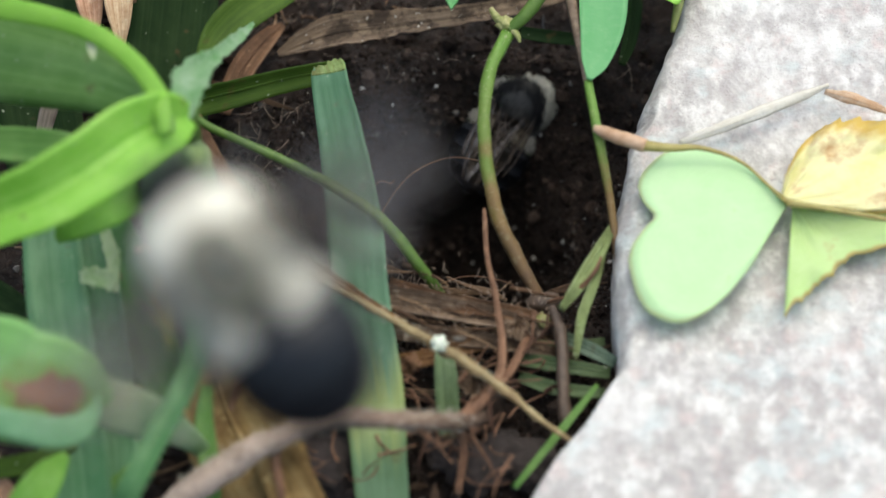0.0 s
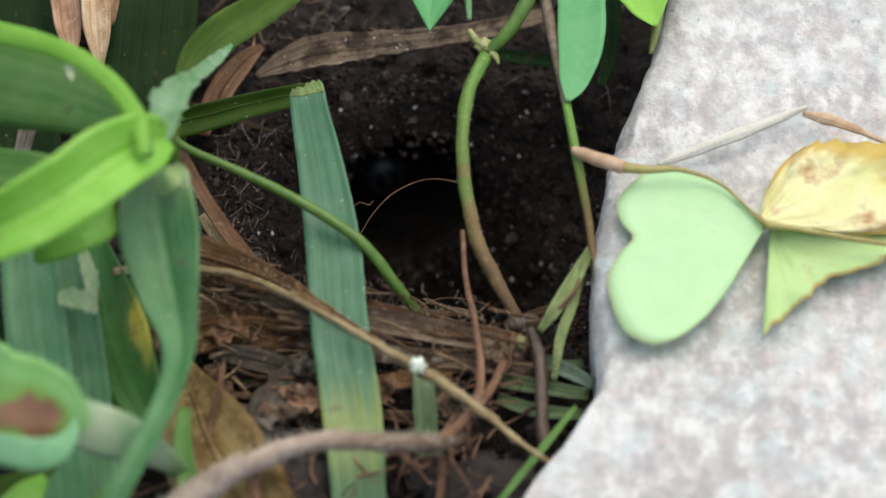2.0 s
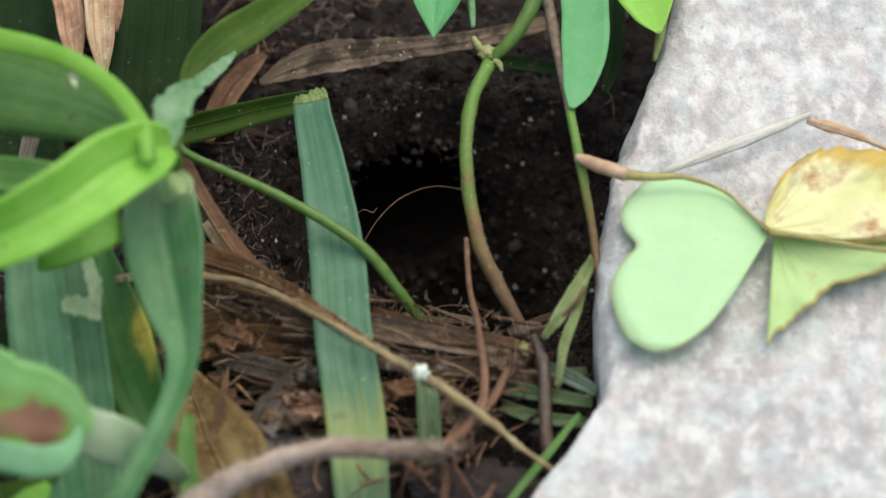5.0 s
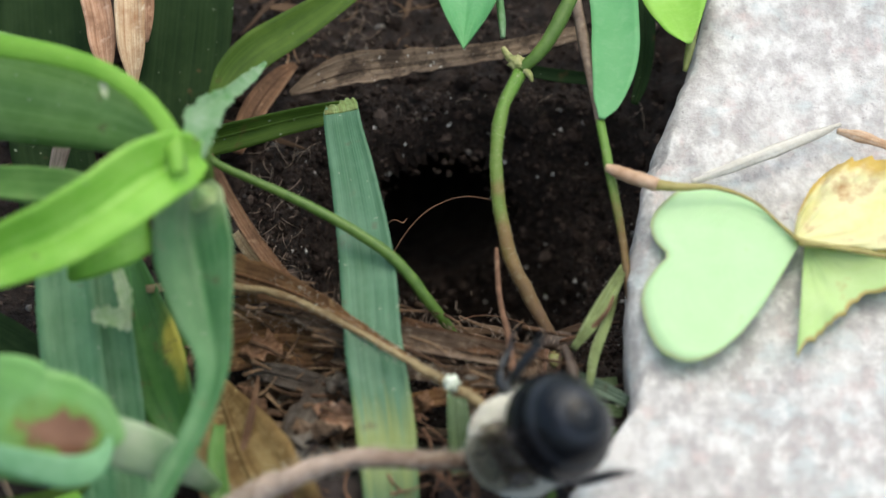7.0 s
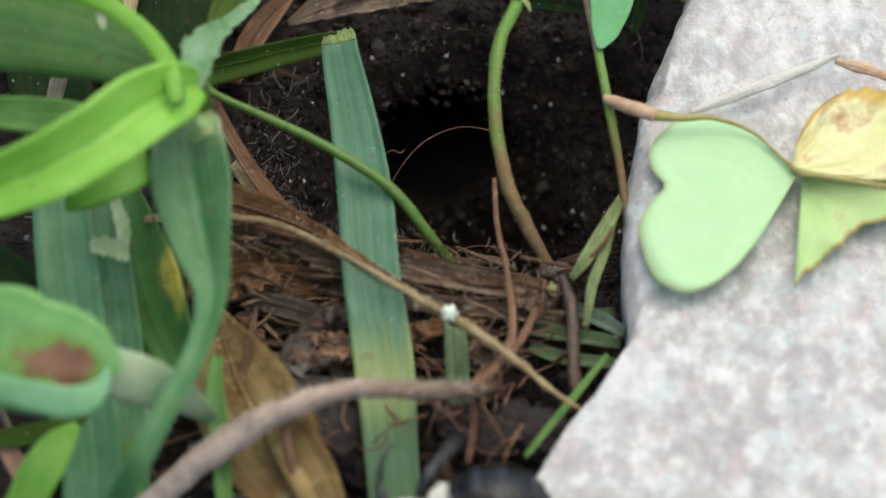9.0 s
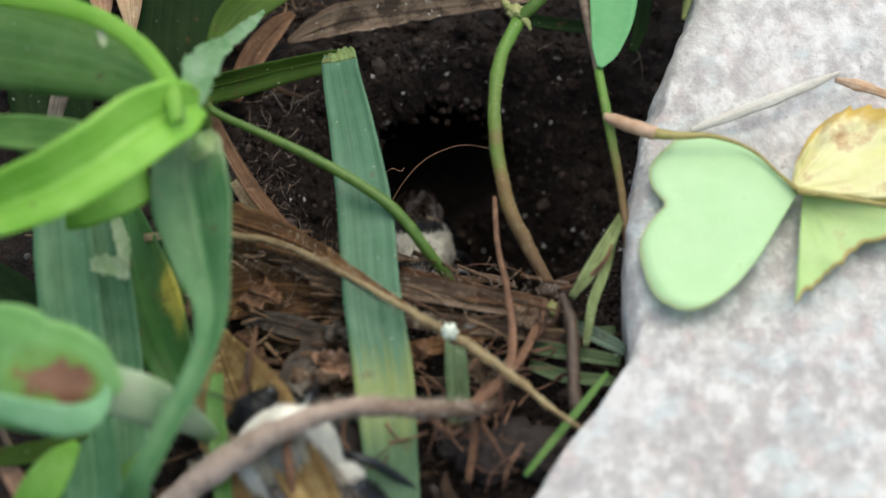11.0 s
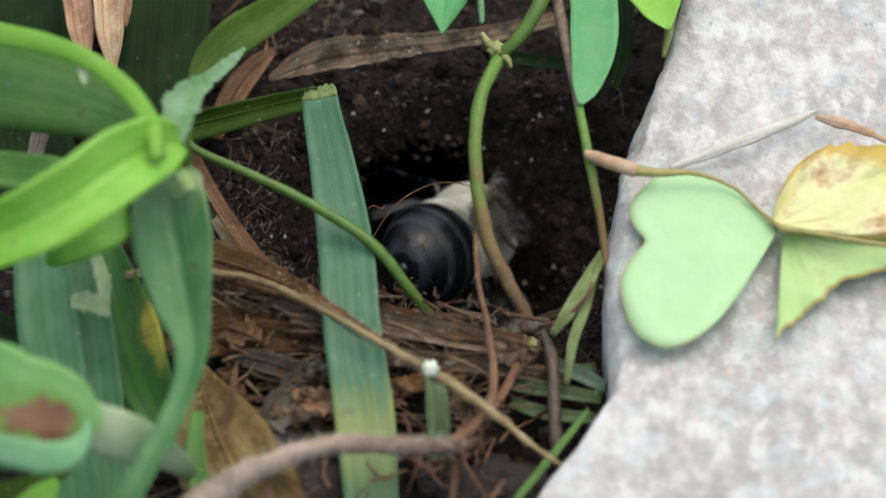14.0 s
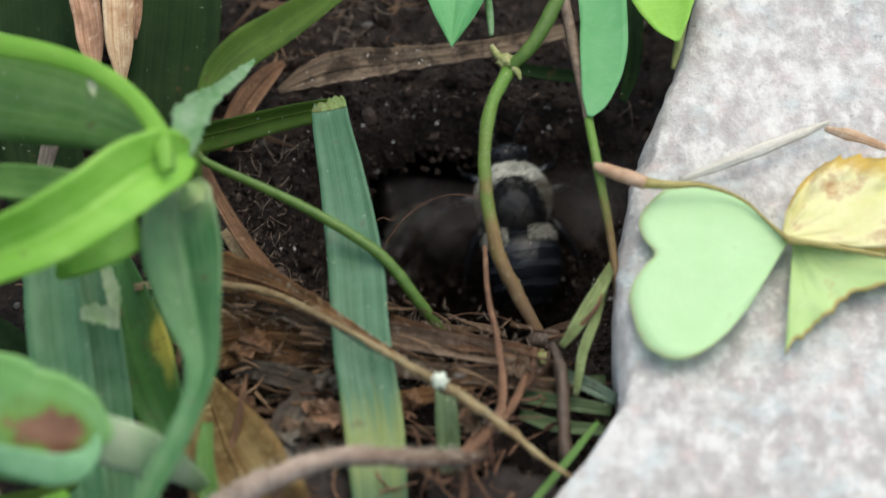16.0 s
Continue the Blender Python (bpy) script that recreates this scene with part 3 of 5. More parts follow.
    return solid("nest_burrow", bm, SOIL, "dark earth burrow leading to the nest", "burrow", kind="structure")


burrow()
ground_sheet()


# ---- the stone ----
def stone():
    """A rounded slab: an outline blown up from rings, with a worn, lumpy top and a steep side that goes into the soil."""
    outline = glide([(1215, -260), (1203, -60), (1190, 40), (1145, 170), (1090, 320), (1062, 470), (1054, 610), (1066, 690), (1058, 745), (1020, 805), (980, 862), (924, 932), (880, 1005), (860, 1080), (1000, 1350),
                     (1600, 1500), (2500, 1300), (2900, 500), (2600, -300), (1900, -600), (1400, -480), (1215, -260)], 9)[:-1]
    rim = [at(q[0], q[1], 4.2) for q in outline]
    mid = sum(rim, Vector()) / len(rim)
    base = Vector((mid.x, mid.y, 0))
    bm = bmesh.new()
    rings = []
    prof = [(0.0, 1.0)] + [(k / 40, 1.0) for k in range(3, 37)] + [(0.92, 0.995), (0.94, 0.975), (0.958, 0.945), (0.975, 0.90), (0.99, 0.83), (1.0, 0.72), (1.003, 0.55), (1.0, 0.3), (0.99, 0.0), (0.97, -0.5)]
    for s, k in prof[1:]:
        ring = []
        for p in rim:
            q = mid + (p - mid) * s
            h = 6.4 * MM * k
            bump = noise.noise((q.x * 60, q.y * 60, 1)) * 0.9 + noise.noise((q.x * 220, q.y * 220, k)) * 0.45 + noise.noise((q.x * 620, q.y * 620, k * 3)) * 0.16
            dirn = (p - mid).normalized()
            side = (noise.noise((p.x * 300, p.y * 300, k * 2)) * 0.4 + noise.noise((p.x * 900, p.y * 900, k * 3)) * 0.22) * MM * max(0, min(1, (s - 0.9) * 14))
            ring.append(bm.verts.new(Vector((q.x, q.y, h + bump * MM * max(0.25, k))) + dirn * side - base))
        rings.append(ring)
    for a, b in zip(rings, rings[1:]):
        for j in range(len(a)):
            k = (j + 1) % len(a)
            bm.faces.new((a[j], a[k], b[k], b[j]))
    bm.faces.new(rings[0])
    bm.faces.new(rings[-1][::-1])
    bmesh.ops.recalc_face_normals(bm, faces=bm.faces)
    ob = solid("stone", bm, STONE, "pale grey speckled limestone slab lying on the soil", "stone")
    ob.location = base
    return ob


stone()


# ---- the mown grass blade before the hole ----
def lone(name, kind_of, material, label, category, group="", **extra):
    """A single straw, blade or root as a thing of its own, its origin at its first point."""
    rows = extra.pop("rows")
    base = at(*rows[0][:3])
    if kind_of == "ribbon" and max(r[3] for r in rows) >= 26:
        ob = thing(name, label, category, base, group)
        part("blade", ribbon(rows, base=base, **extra), material, ob)
        spine = [(x, y, h + 0.12, 2.0 + w * 0.06) for x, y, h, w in rows]
        part("midrib", tube(spine, base=base, sides=6), material, ob)
        return ob
    bm = ribbon(rows, base=base, **extra) if kind_of == "ribbon" else tube(rows, base=base, **extra)
    ob = solid(name, bm, material, label, category, group)
    ob.location = base
    return ob


def plants_and_litter():
    # the mown blade that stands before the hole
    blade = thing("mown_leaf", "blue-green mown grass blade with a yellowing lower part", "grass", at(655, 1080, 0))
    rows = [(655, 1080, 0.0, 85), (641, 882, 3.0, 93), (629, 740, 4.4, 101), (608, 590, 5.4, 98), (597, 450, 5.8, 96), (575, 310, 6.0, 81), (556, 215, 6.0, 67), (551, 178, 6.0, 61)]
    part("blade", ribbon(rows, base=blade.location, cup=0.14, thick=0.22, steps=10, across=12, cut=0.5, turn=(6, -6)), G_CUT, blade)
    part("cut_tip", ribbon([(552, 186, 6.06, 61), (551, 176, 6.04, 59), (549, 168, 6.0, 50)], base=blade.location, cup=0.14, thick=0.2, steps=4, across=16, cut=0.55, turn=-6), TIP_BROWN, blade, "frayed yellow-brown mown edge")

    lone("green_stalk", "tube", STEM_GREEN, "thin arching green stalk", "plant stalk",
         rows=[(300, 250, 9.5, 13), (340, 280, 9.2, 14), (430, 320, 8.6, 16), (520, 364, 7.8, 18), (600, 411, 7.2, 19), (655, 454, 6.4, 20), (705, 518, 4.6, 20), (748, 575, 2.2, 18), (775, 620, -1.0, 16)])

    straw = thing("straw", "pale straw lying over the thatch with a white node", "straw", at(360, 470, 6))
    part("stem", tube([(350, 492, 5.2, 11), (430, 504, 5.8, 13), (520, 540, 6.6, 13), (600, 584, 7.0, 11), (680, 630, 6.8, 13), (745, 668, 6.4, 21), (800, 702, 6.2, 19), (870, 752, 5.6, 15), (930, 802, 5.0, 11), (985, 838, 4.6, 7)],
                        base=straw.location, rough=0.4, flat=0.6, steps=9), DRY_STRAW, straw)
    part("fuzz", fuzz([(430, 490, 5.8, 34), (520, 532, 6.6, 25), (600, 582, 7.0, 21), (680, 630, 6.8, 21), (745, 668, 6.4, 25), (870, 752, 5.6, 22)], 420, 0.3, 5, straw.location), FUZZ, straw, "fine pale hairs")
    part("node", ball(at(747, 664, 6.9) - straw.location, 0.42 * MM, 0.5 * MM, 0.4 * MM, sub=3, lumps=0.8), NODE_WHITE, straw, "white swollen node")
    part("bud", ball(at(782, 655, 6.6) - straw.location, 0.42 * MM, 0.2 * MM, 0.2 * MM, lumps=0.3), DRY_GREY, straw)

    root = thing("root", "thick brown root with a pale worn bark", "root", at(300, 930, 5))
    part("main_root", tube([(190, 1030, 3.0, 44), (290, 940, 5.5, 46), (385, 872, 7.5, 44), (460, 832, 8.8, 36), (560, 800, 9.2, 33), (680, 800, 8.8, 30), (780, 802, 6.0, 32), (830, 790, 4.0, 20)], base=root.location, rough=0.12, sides=14, steps=10), ROOT_WORN, root)
    part("fuzz", fuzz([(300, 925, 5.5, 46), (385, 868, 7.5, 44), (460, 830, 8.8, 40), (560, 800, 9.2, 36), (680, 800, 8.8, 30), (780, 802, 6.0, 32)], 1100, 0.5, 6, root.location), FUZZ, root, "fine pale rootlet hairs")
    for rows in ([(780, 800, 6, 22), (830, 760, 5, 17), (858, 700, 4.6, 15), (850, 600, 5, 12), (832, 510, 5.6, 10), (826, 425, 6.2, 7)], [(840, 752, 4.8, 13), (880, 700, 4, 15), (905, 645, 3, 13), (915, 615, 2.4, 8)],
                 [(775, 800, 5, 16), (790, 850, 3.5, 15), (780, 930, 2, 12)], [(470, 830, 8.6, 15), (458, 870, 7.6, 15), (466, 930, 6.6, 13), (470, 1010, 5, 10)], [(690, 800, 8.5, 10), (745, 842, 6.5, 8), (770, 835, 5, 6)]):
        part("side_root", tube(rows, base=root.location, rough=0.16), ROOT_RED, root)

    lone("dead_leaf", "ribbon", MOTTLED, "curled mottled brown dead grass blade", "dead grass",
         rows=[(462, 152, 1.2, 12), (505, 132, 1.8, 40), (570, 112, 2.6, 62), (650, 102, 3.0, 54), (740, 90, 2.8, 40), (850, 74, 2.2, 36), (985, 42, 1.2, 26)], cup=0.55, thick=0.3, turn=-18, across=12, wobble=0.1, steps=14, jag=0.12)
    lone("grass_sprout", "ribbon", G_OLIVE, "dark olive grass blade lying on the soil", "grass",
         rows=[(310, 235, 3.0, 54), (380, 218, 3.4, 52), (450, 200, 3.4, 46), (520, 185, 3.0, 42), (575, 176, 2.4, 34)], cup=0.5, thick=0.3, turn=20)
    lone("dry_stalk", "ribbon", DRY_RUST, "rust-brown dry stalk leaning into the thatch", "dead grass",
         rows=[(315, 262, 7.0, 18), (350, 335, 6.0, 22), (395, 410, 5.2, 25), (440, 468, 4.4, 25), (480, 515, 3.4, 20)], cup=0.6, thick=0.4, turn=-15)


def grass_plant():
    plant = thing("grass_plant", "bright green broad-bladed grass clump with a pale sheath", "grass", at(250, 620, 0))
    b = plant.location
    leaf = lambda rows, m, label="", name="leaf", **k: part(name, ribbon(rows, base=b, **k), m, plant, label)
    culm = tube([(250, 640, 0, 50), (262, 520, 2, 50), (285, 390, 5.1, 50), (298, 310, 12.9, 50), (300, 250, 17.7, 44)], base=b)
    part("culm", culm, STEM_GREEN, plant)
    # the folded upper leaf with its bright rolled edge
    up = leaf([(268, 292, 19.8, 18), (242, 240, 19.1, 56), (185, 205, 18, 104), (100, 172, 17, 146), (0, 148, 15.9, 176), (-120, 125, 14.4, 190)], G_UPPER, "broad green leaf with a pale scar", cup=-0.25, thick=0.25, across=10)
    part("rolled_edge", ribbon([(262, 292, 20.6, 20), (250, 230, 20.8, 32), (208, 168, 20.4, 32), (142, 118, 20.0, 32), (58, 86, 19.6, 36), (-60, 64, 18.9, 40), (-150, 52, 18.2, 40)], base=b, cup=-0.12, thick=0.22, turn=4), G_EDGE, up)
    part("scar", ribbon([(124, 130, 19.1, 8), (131, 142, 19.1, 15), (134, 160, 18.9, 6)], base=b, cup=0.1, thick=0.06, steps=4), SCAR, up)
    leaf([(300, 262, 18.4, 42), (262, 272, 19.4, 92), (205, 300, 20.1, 116), (130, 352, 20.1, 118), (50, 398, 19.4, 112), (-30, 432, 18.4, 104), (-120, 470, 17.3, 80)], G_BRIGHT, "glossy yellow-green folded leaf", cup=0.0, fold=0.6, thick=0.25, across=12)
    leaf([(150, 335, 16.4, 30), (80, 318, 16.4, 56), (0, 312, 15.6, 60), (-90, 305, 14.7, 50)], G_MID)
    leaf([(215, 395, 14.7, 60), (150, 420, 15.2, 76), (95, 455, 13.8, 50), (70, 480, 12.1, 12)], G_BRIGHT)
    leaf([(322, 180, 11.7, 26), (355, 118, 12.1, 56), (402, 75, 12.4, 68), (465, 36, 12.1, 62), (545, -16, 11.2, 46), (630, -70, 10.3, 22)], G_OLIVE, "olive leaf turned edge-on", cup=0.4, thick=0.25)
    leaf([(288, 268, 18.4, 36), (298, 222, 18, 58), (314, 184, 17, 54), (345, 158, 15.6, 28), (390, 122, 13.8, 20), (420, 94, 12.1, 5)], SHEATH, "papery whitish torn sheath", name="sheath", cup=0.4, thick=0.12, cut=1.0, wobble=0.25, steps=14, across=10, jag=0.3)
    # rear leaves, their shade painted in as near-black green
    leaf([(262, 280, 2, 150), (268, 160, 3, 160), (280, 40, 4, 160), (292, -100, 5.1, 150)], G_DEEP_SHADE, "green leaf with deep shade put into its colour", cup=0.2)
    leaf([(60, 360, 1, 150), (40, 250, 2, 150), (30, 120, 3, 170), (20, -60, 3.5, 170)], G_DEEP_SHADE, "green leaf with deep shade put into its colour", cup=0.2)

    low = thing("grass_tuft", "blue-green grass tuft with twisted and blotched blades", "grass", at(150, 1010, 0))
    b2 = low.location
    leaf2 = lambda rows, m, label="", name="leaf", **k: part(name, ribbon(rows, base=b2, **k), m, low, label)
    leaf2([(120, 1040, 2, 104), (108, 880, 4, 104), (88, 720, 6.1, 106), (70, 580, 7.5, 104), (60, 470, 8.2, 98), (50, 370, 8.6, 84)], G_BLUE, cup=0.25, thick=0.2)
    torn = leaf2([(175, 1040, 1.5, 80), (170, 860, 3.5, 84), (162, 720, 5.1, 80), (146, 590, 6.8, 74), (134, 490, 7.9, 66), (120, 400, 8.2, 50)], G_BLUE, "blue-green blade with a torn white edge", cup=0.2, thick=0.2)
    part("torn_edge", ribbon([(146, 455, 9.5, 10), (160, 480, 9.6, 24), (170, 520, 9.6, 26), (174, 572, 9.4, 10)], base=b2, thick=0.1, wobble=0.3, turn=20, jag=0.3), TORN, torn)
    part("torn_edge", ribbon([(110, 546, 9.4, 14), (138, 545, 9.7, 32), (170, 556, 9.6, 26)], base=b2, thick=0.1, wobble=0.4, jag=0.3), TORN, torn)
    leaf2([(180, 450, 3.6, 40), (198, 530, 4.4, 88), (222, 610, 4.6, 116), (248, 690, 4.6, 104), (276, 760, 4, 60), (300, 810, 3, 12)], G_YELLOW, "green blade yellowing along one edge", cup=0.35, turn=15)
    leaf2([(300, 306, 14.5, 40), (294, 328, 14.8, 84), (288, 352, 14.6, 112), (288, 392, 14.2, 128), (298, 460, 13.6, 132), (314, 540, 13.1, 104), (328, 620, 13.1, 64), (316, 690, 13.5, 44), (288, 760, 13.8, 40), (247, 835, 13.8, 42), (200, 930, 12.8, 44), (150, 1040, 8.6, 44)], G_TWIST, "twisted blue-green blade with a pale collar", cup=0.1, fold=0.45, thick=0.22, steps=9, turn=(-10, 25), across=12)
    part("collar", ribbon([(316, 316, 16.2, 16), (310, 330, 16.6, 34), (300, 344, 16.2, 30), (292, 360, 15.4, 10)], base=b2, cup=0.5, thick=0.16, steps=9, jag=0.35, wobble=0.3), COLLAR, low, "pale yellowish-green collar")
    leaf2([(335, 740, 5.1, 20), (330, 800, 5.8, 30), (338, 870, 5.4, 34), (345, 960, 4.6, 30), (350, 1070, 3.0, 22)], G_MID, cup=0.4)
    leaf2([(140, 790, 2.5, 90), (150, 900, 3, 96), (160, 1040, 2, 90)], G_MID)
    leaf2([(85, 862, 7.7, 14), (52, 900, 8.6, 52), (22, 945, 8.6, 66), (-12, 1010, 6.8, 60)], G_BRIGHT, "small lime-green blade", cup=0.3)
    leaf2([(110, 835, 4.5, 16), (60, 862, 5.1, 30), (0, 880, 5.4, 36), (-80, 890, 5.1, 30)], G_OLIVE)
    leaf2([(-80, 560, 2, 60), (-20, 600, 2.4, 70), (40, 640, 2.4, 50)], G_DEEP_SHADE)

    # the round-tipped leaf with a brown spot
    spotted = thing("spotted_leaf", "light green rounded leaf with a brown dead spot", "leaf", at(330, 840, 3))
    b3 = spotted.location
    part("blade", ribbon([(146, 782, 14.2, 16), (138, 774, 14.5, 84), (110, 764, 15.2, 140), (66, 750, 15.9, 176), (0, 738, 16.3, 186), (-60, 712, 15.9, 190), (-120, 695, 15.2, 120), (-150, 690, 14.9, 20)], base=b3, cup=0.02, thick=0.22, across=14, steps=8, wobble=0.06), SPOTTED, spotted)
    part("rim", ribbon([(140, 752, 14.9, 6), (132, 786, 15.1, 26), (104, 814, 15.5, 46), (62, 822, 16.0, 52), (10, 812, 16.3, 48), (-70, 792, 16.1, 38)], base=b3, cup=0.0, thick=0.2, steps=9), RIM, spotted, "bluish folded margin")
    part("stalk", ribbon([(130, 762, 13.5, 80), (200, 784, 12.4, 82), (255, 806, 10.7, 66), (305, 836, 7.5, 40), (340, 866, 4.4, 24)], base=b3, cup=-0.12, thick=0.2), PALE_STALK, spotted, "pale green flattened stalk")


def dead_stuff():
    for rows, m, label, k in (
        ([(330, 560, 1.6, 70), (430, 545, 2.8, 78), (520, 572, 3.2, 66), (600, 590, 3.0, 50)], DRY_ORANGE, "wide orange-brown dead leaf in the thatch", dict(cup=0.5, thick=0.3)),
        ([(340, 620, 1.0, 50), (440, 606, 2.2, 56), (540, 612, 2.4, 46), (600, 628, 2.0, 30)], DRY_ORANGE, "orange-brown dead leaf in the thatch", dict(cup=0.6, thick=0.3)),
        ([(380, 500, 3.0, 44), (470, 528, 4.0, 48), (540, 566, 4.4, 44), (640, 580, 4.2, 40), (740, 596, 3.8, 42), (850, 618, 3.2, 36), (930, 640, 2.4, 20)], DRY, "brown dead grass blade bridging the hole's edge", dict(cup=0.6, thick=0.3)),
        ([(330, 462, 4.4, 60), (400, 480, 5.0, 66), (470, 505, 5.4, 52), (540, 540, 5.8, 34), (620, 588, 6.0, 16), (690, 630, 5.8, 6)], DRY_ORANGE, "tan torn dead blade spreading flat in the thatch", dict(cup=0.3, thick=0.2, wobble=0.3, turn=10, steps=12, jag=0.12)),
        ([(660, 556, 3.4, 20), (760, 590, 3.8, 30), (860, 606, 3.4, 26), (960, 626, 2.4, 16)], DRY_RUST, "thin rust-brown dead blade", dict(cup=0.6, thick=0.3)),
        ([(660, 642, 2.6, 28), (740, 648, 3.0, 32), (830, 658, 3.0, 30), (960, 680, 2.0, 16)], DRY, "brown dead grass blade", dict(cup=0.6, thick=0.3)),
        ([(640, 700, 2.0, 26), (720, 690, 2.6, 30), (800, 668, 2.8, 26), (900, 652, 2.2, 14)], DRY_ORANGE, "tan dead grass blade in the thatch", dict(cup=0.5, thick=0.3)),
        ([(395, 640, 1.8, 26), (455, 652, 2.6, 40), (520, 672, 2.6, 36), (560, 690, 2.0, 14)], DRY_GREY, "grey dead leaf scrap in the thatch", dict(cup=0.4, thick=0.25)),
        ([(440, 800, 2.0, 20), (470, 745, 3.0, 40), (500, 700, 3.2, 40), (525, 660, 2.6, 20)], DRY_GREY, "grey-brown crumpled leaf scrap", dict(cup=0.8, thick=0.3, wobble=0.4)),
        ([(330, 670, 2.6, 40), (352, 730, 3.4, 100), (378, 800, 4.2, 150), (420, 880, 4.6, 176), (470, 970, 4.4, 150), (520, 1060, 4, 110)], DRY_TAN, "tan translucent dead leaf with dark holes", dict(cup=0.35, thick=0.2, wobble=0.12)),
        ([(440, 850, 6.0, 50), (470, 890, 6.4, 76), (505, 950, 6.2, 80), (540, 1030, 5.4, 60)], DRY_TAN, "thin straw-coloured dead leaf", dict(cup=0.4, thick=0.15)),
        ([(372, 800, 4.0, 8), (388, 740, 4.6, 14), (398, 690, 4.2, 10), (404, 655, 3.6, 6)], DRY_RUST, "rust-brown broken stalk in the litter", dict(cup=0.5, thick=0.3)),
        ([(205, 498, 5.2, 14), (260, 492, 5.0, 16), (330, 494, 4.4, 14), (400, 500, 4.0, 12)], DRY_PALE, "thin pale straw under the grass", dict(cup=0.5, thick=0.3)),
        ([(175, 690, 2.2, 26), (215, 712, 2.6, 34), (270, 760, 2.8, 28), (320, 800, 2.4, 16)], DRY_RUST, "rust-brown dead blade under the grass", dict(cup=0.5, thick=0.3)),
        ([(365, 400, 3.0, 14), (385, 430, 3.6, 18), (420, 470, 3.6, 12)], DRY_PALE, "short pale straw beside the stalk", dict(cup=0.5, thick=0.25)),
        ([(360, 255, 0.6, 34), (400, 175, 1.0, 46), (440, 125, 1.2, 36), (470, 100, 1.0, 12)], DRY_RUST, "tan dead leaf behind the sheath", dict(cup=0.4, thick=0.25)),
        ([(100, -80, 8.4, 50), (122, 10, 8.2, 52), (130, 70, 7.8, 46), (136, 118, 7.2, 16)], DRY_PINK, "pinkish dry grass stalk standing up", dict(cup=0.7, thick=0.5)),
        ([(176, -80, 8.8, 54), (178, 20, 8.6, 54), (181, 80, 8.2, 46), (184, 134, 7.4, 14)], DRY_STALK, "pale dry grass stalk with a rusty edge", dict(cup=0.7, thick=0.5)),
        ([(205, -60, 8.0, 26), (208, 10, 7.8, 24), (206, 58, 7.4, 8)], DRY_PINK, "thin pinkish dry grass stalk", dict(cup=0.6, thick=0.4)),
        ([(76, 180, 5.0, 20), (58, 240, 5.2, 32), (40, 310, 4.6, 24)], DRY_GREY, "greyish dead blade behind the grass", dict(cup=0.5, thick=0.3)),
        ([(20, 1010, 4.0, 26), (-10, 950, 4.4, 36), (-40, 900, 4.4, 30)], DRY_PINK, "pinkish dead blade under the grass", dict(cup=0.5, thick=0.3)),
    ):
        lone("dead_leaf", "ribbon", m, label, "dead grass", group="dead grass round the hole", rows=rows, **k)

    for rows, m, label in (
        ([(755, 676, 3.6, 30), (760, 740, 3.8, 40), (765, 830, 2.6, 36)], G_SHADE_TONE, "short green grass stub under the straw"),
        ([(1026, 738, 3.4, 8), (985, 790, 3.6, 13), (928, 860, 3.2, 13), (880, 920, 2.6, 10)], G_MID, "narrow green grass blade beside the stone"),
        ([(960, 650, 2.4, 20), (1010, 672, 2.8, 26), (1060, 698, 2.6, 20)], G_GREY, "grey-green grass blade against the stone"),
        ([(885, 690, 1.6, 22), (950, 700, 2.2, 26), (1050, 716, 2.2, 20)], G_SHADE_TONE, "olive grass blade with shade put into its colour"),
        ([(890, 722, 1.2, 20), (950, 742, 1.8, 24), (1040, 752, 1.8, 18)], G_SHADE_TONE, "green grass blade with shade put into its colour"),
        ([(880, 660, 1.2, 16), (960, 668, 1.6, 20), (1040, 660, 1.6, 14)], G_SHADE_TONE, "thin olive grass blade with shade put into its colour"),
        ([(1052, 458, 5.2, 14), (1030, 500, 5.4, 24), (1000, 550, 5.2, 26), (962, 604, 4.6, 12)], SPLIT, "split pale green grass blade"),
        ([(1040, 500, 5.0, 8), (1022, 555, 5.0, 16), (1000, 615, 4.4, 18), (988, 690, 3.4, 10)], SPLIT, "split pale green grass blade"),
        ([(1085, -60, 3.6, 30), (1092, 40, 3.6, 32), (1085, 120, 3.0, 28), (1070, 170, 2.4, 14)], G_DEEP_SHADE, "green blade behind the clover, its shade put into the colour"),
        ([(890, 112, 3.0, 22), (940, 120, 3.2, 24), (1000, 126, 2.8, 22)], G_DEEP_SHADE, "green blade end on the soil, darkened in colour as if shaded"),
    ):
        lone("grass_sprout", "ribbon", m, label, "grass", group="small grass blades", rows=rows, cup=0.5, thick=0.25)

    for rows, label in (
        ([(1172, 309, 7.4, 10), (1230, 287, 7.7, 18), (1300, 260, 7.9, 22), (1380, 229, 7.9, 18), (1436, 206, 7.7, 8)], "pale dry twig lying on the stone"),
        ([(1430, 218, 7.4, 10), (1466, 226, 7.8, 20), (1510, 240, 7.7, 15), (1560, 262, 7.5, 9), (1620, 290, 7.4, 7)], "pinkish dry twig lying on the stone"),
    ):
        lone("twig", "tube", TWIG if "pale" in label else TWIG_PINK, label, "twig", rows=rows, rough=0.12, flat=0.6)
    lone("brown_stalk", "tube", STEM_BROWN, "dead brown stem rising from the thatch", "plant stalk", rows=[(970, 806, 2.2, 22), (966, 735, 3.0, 22), (965, 670, 3.5, 21), (957, 625, 3.6, 19), (946, 600, 3.4, 13)], rough=0.2, steps=5)


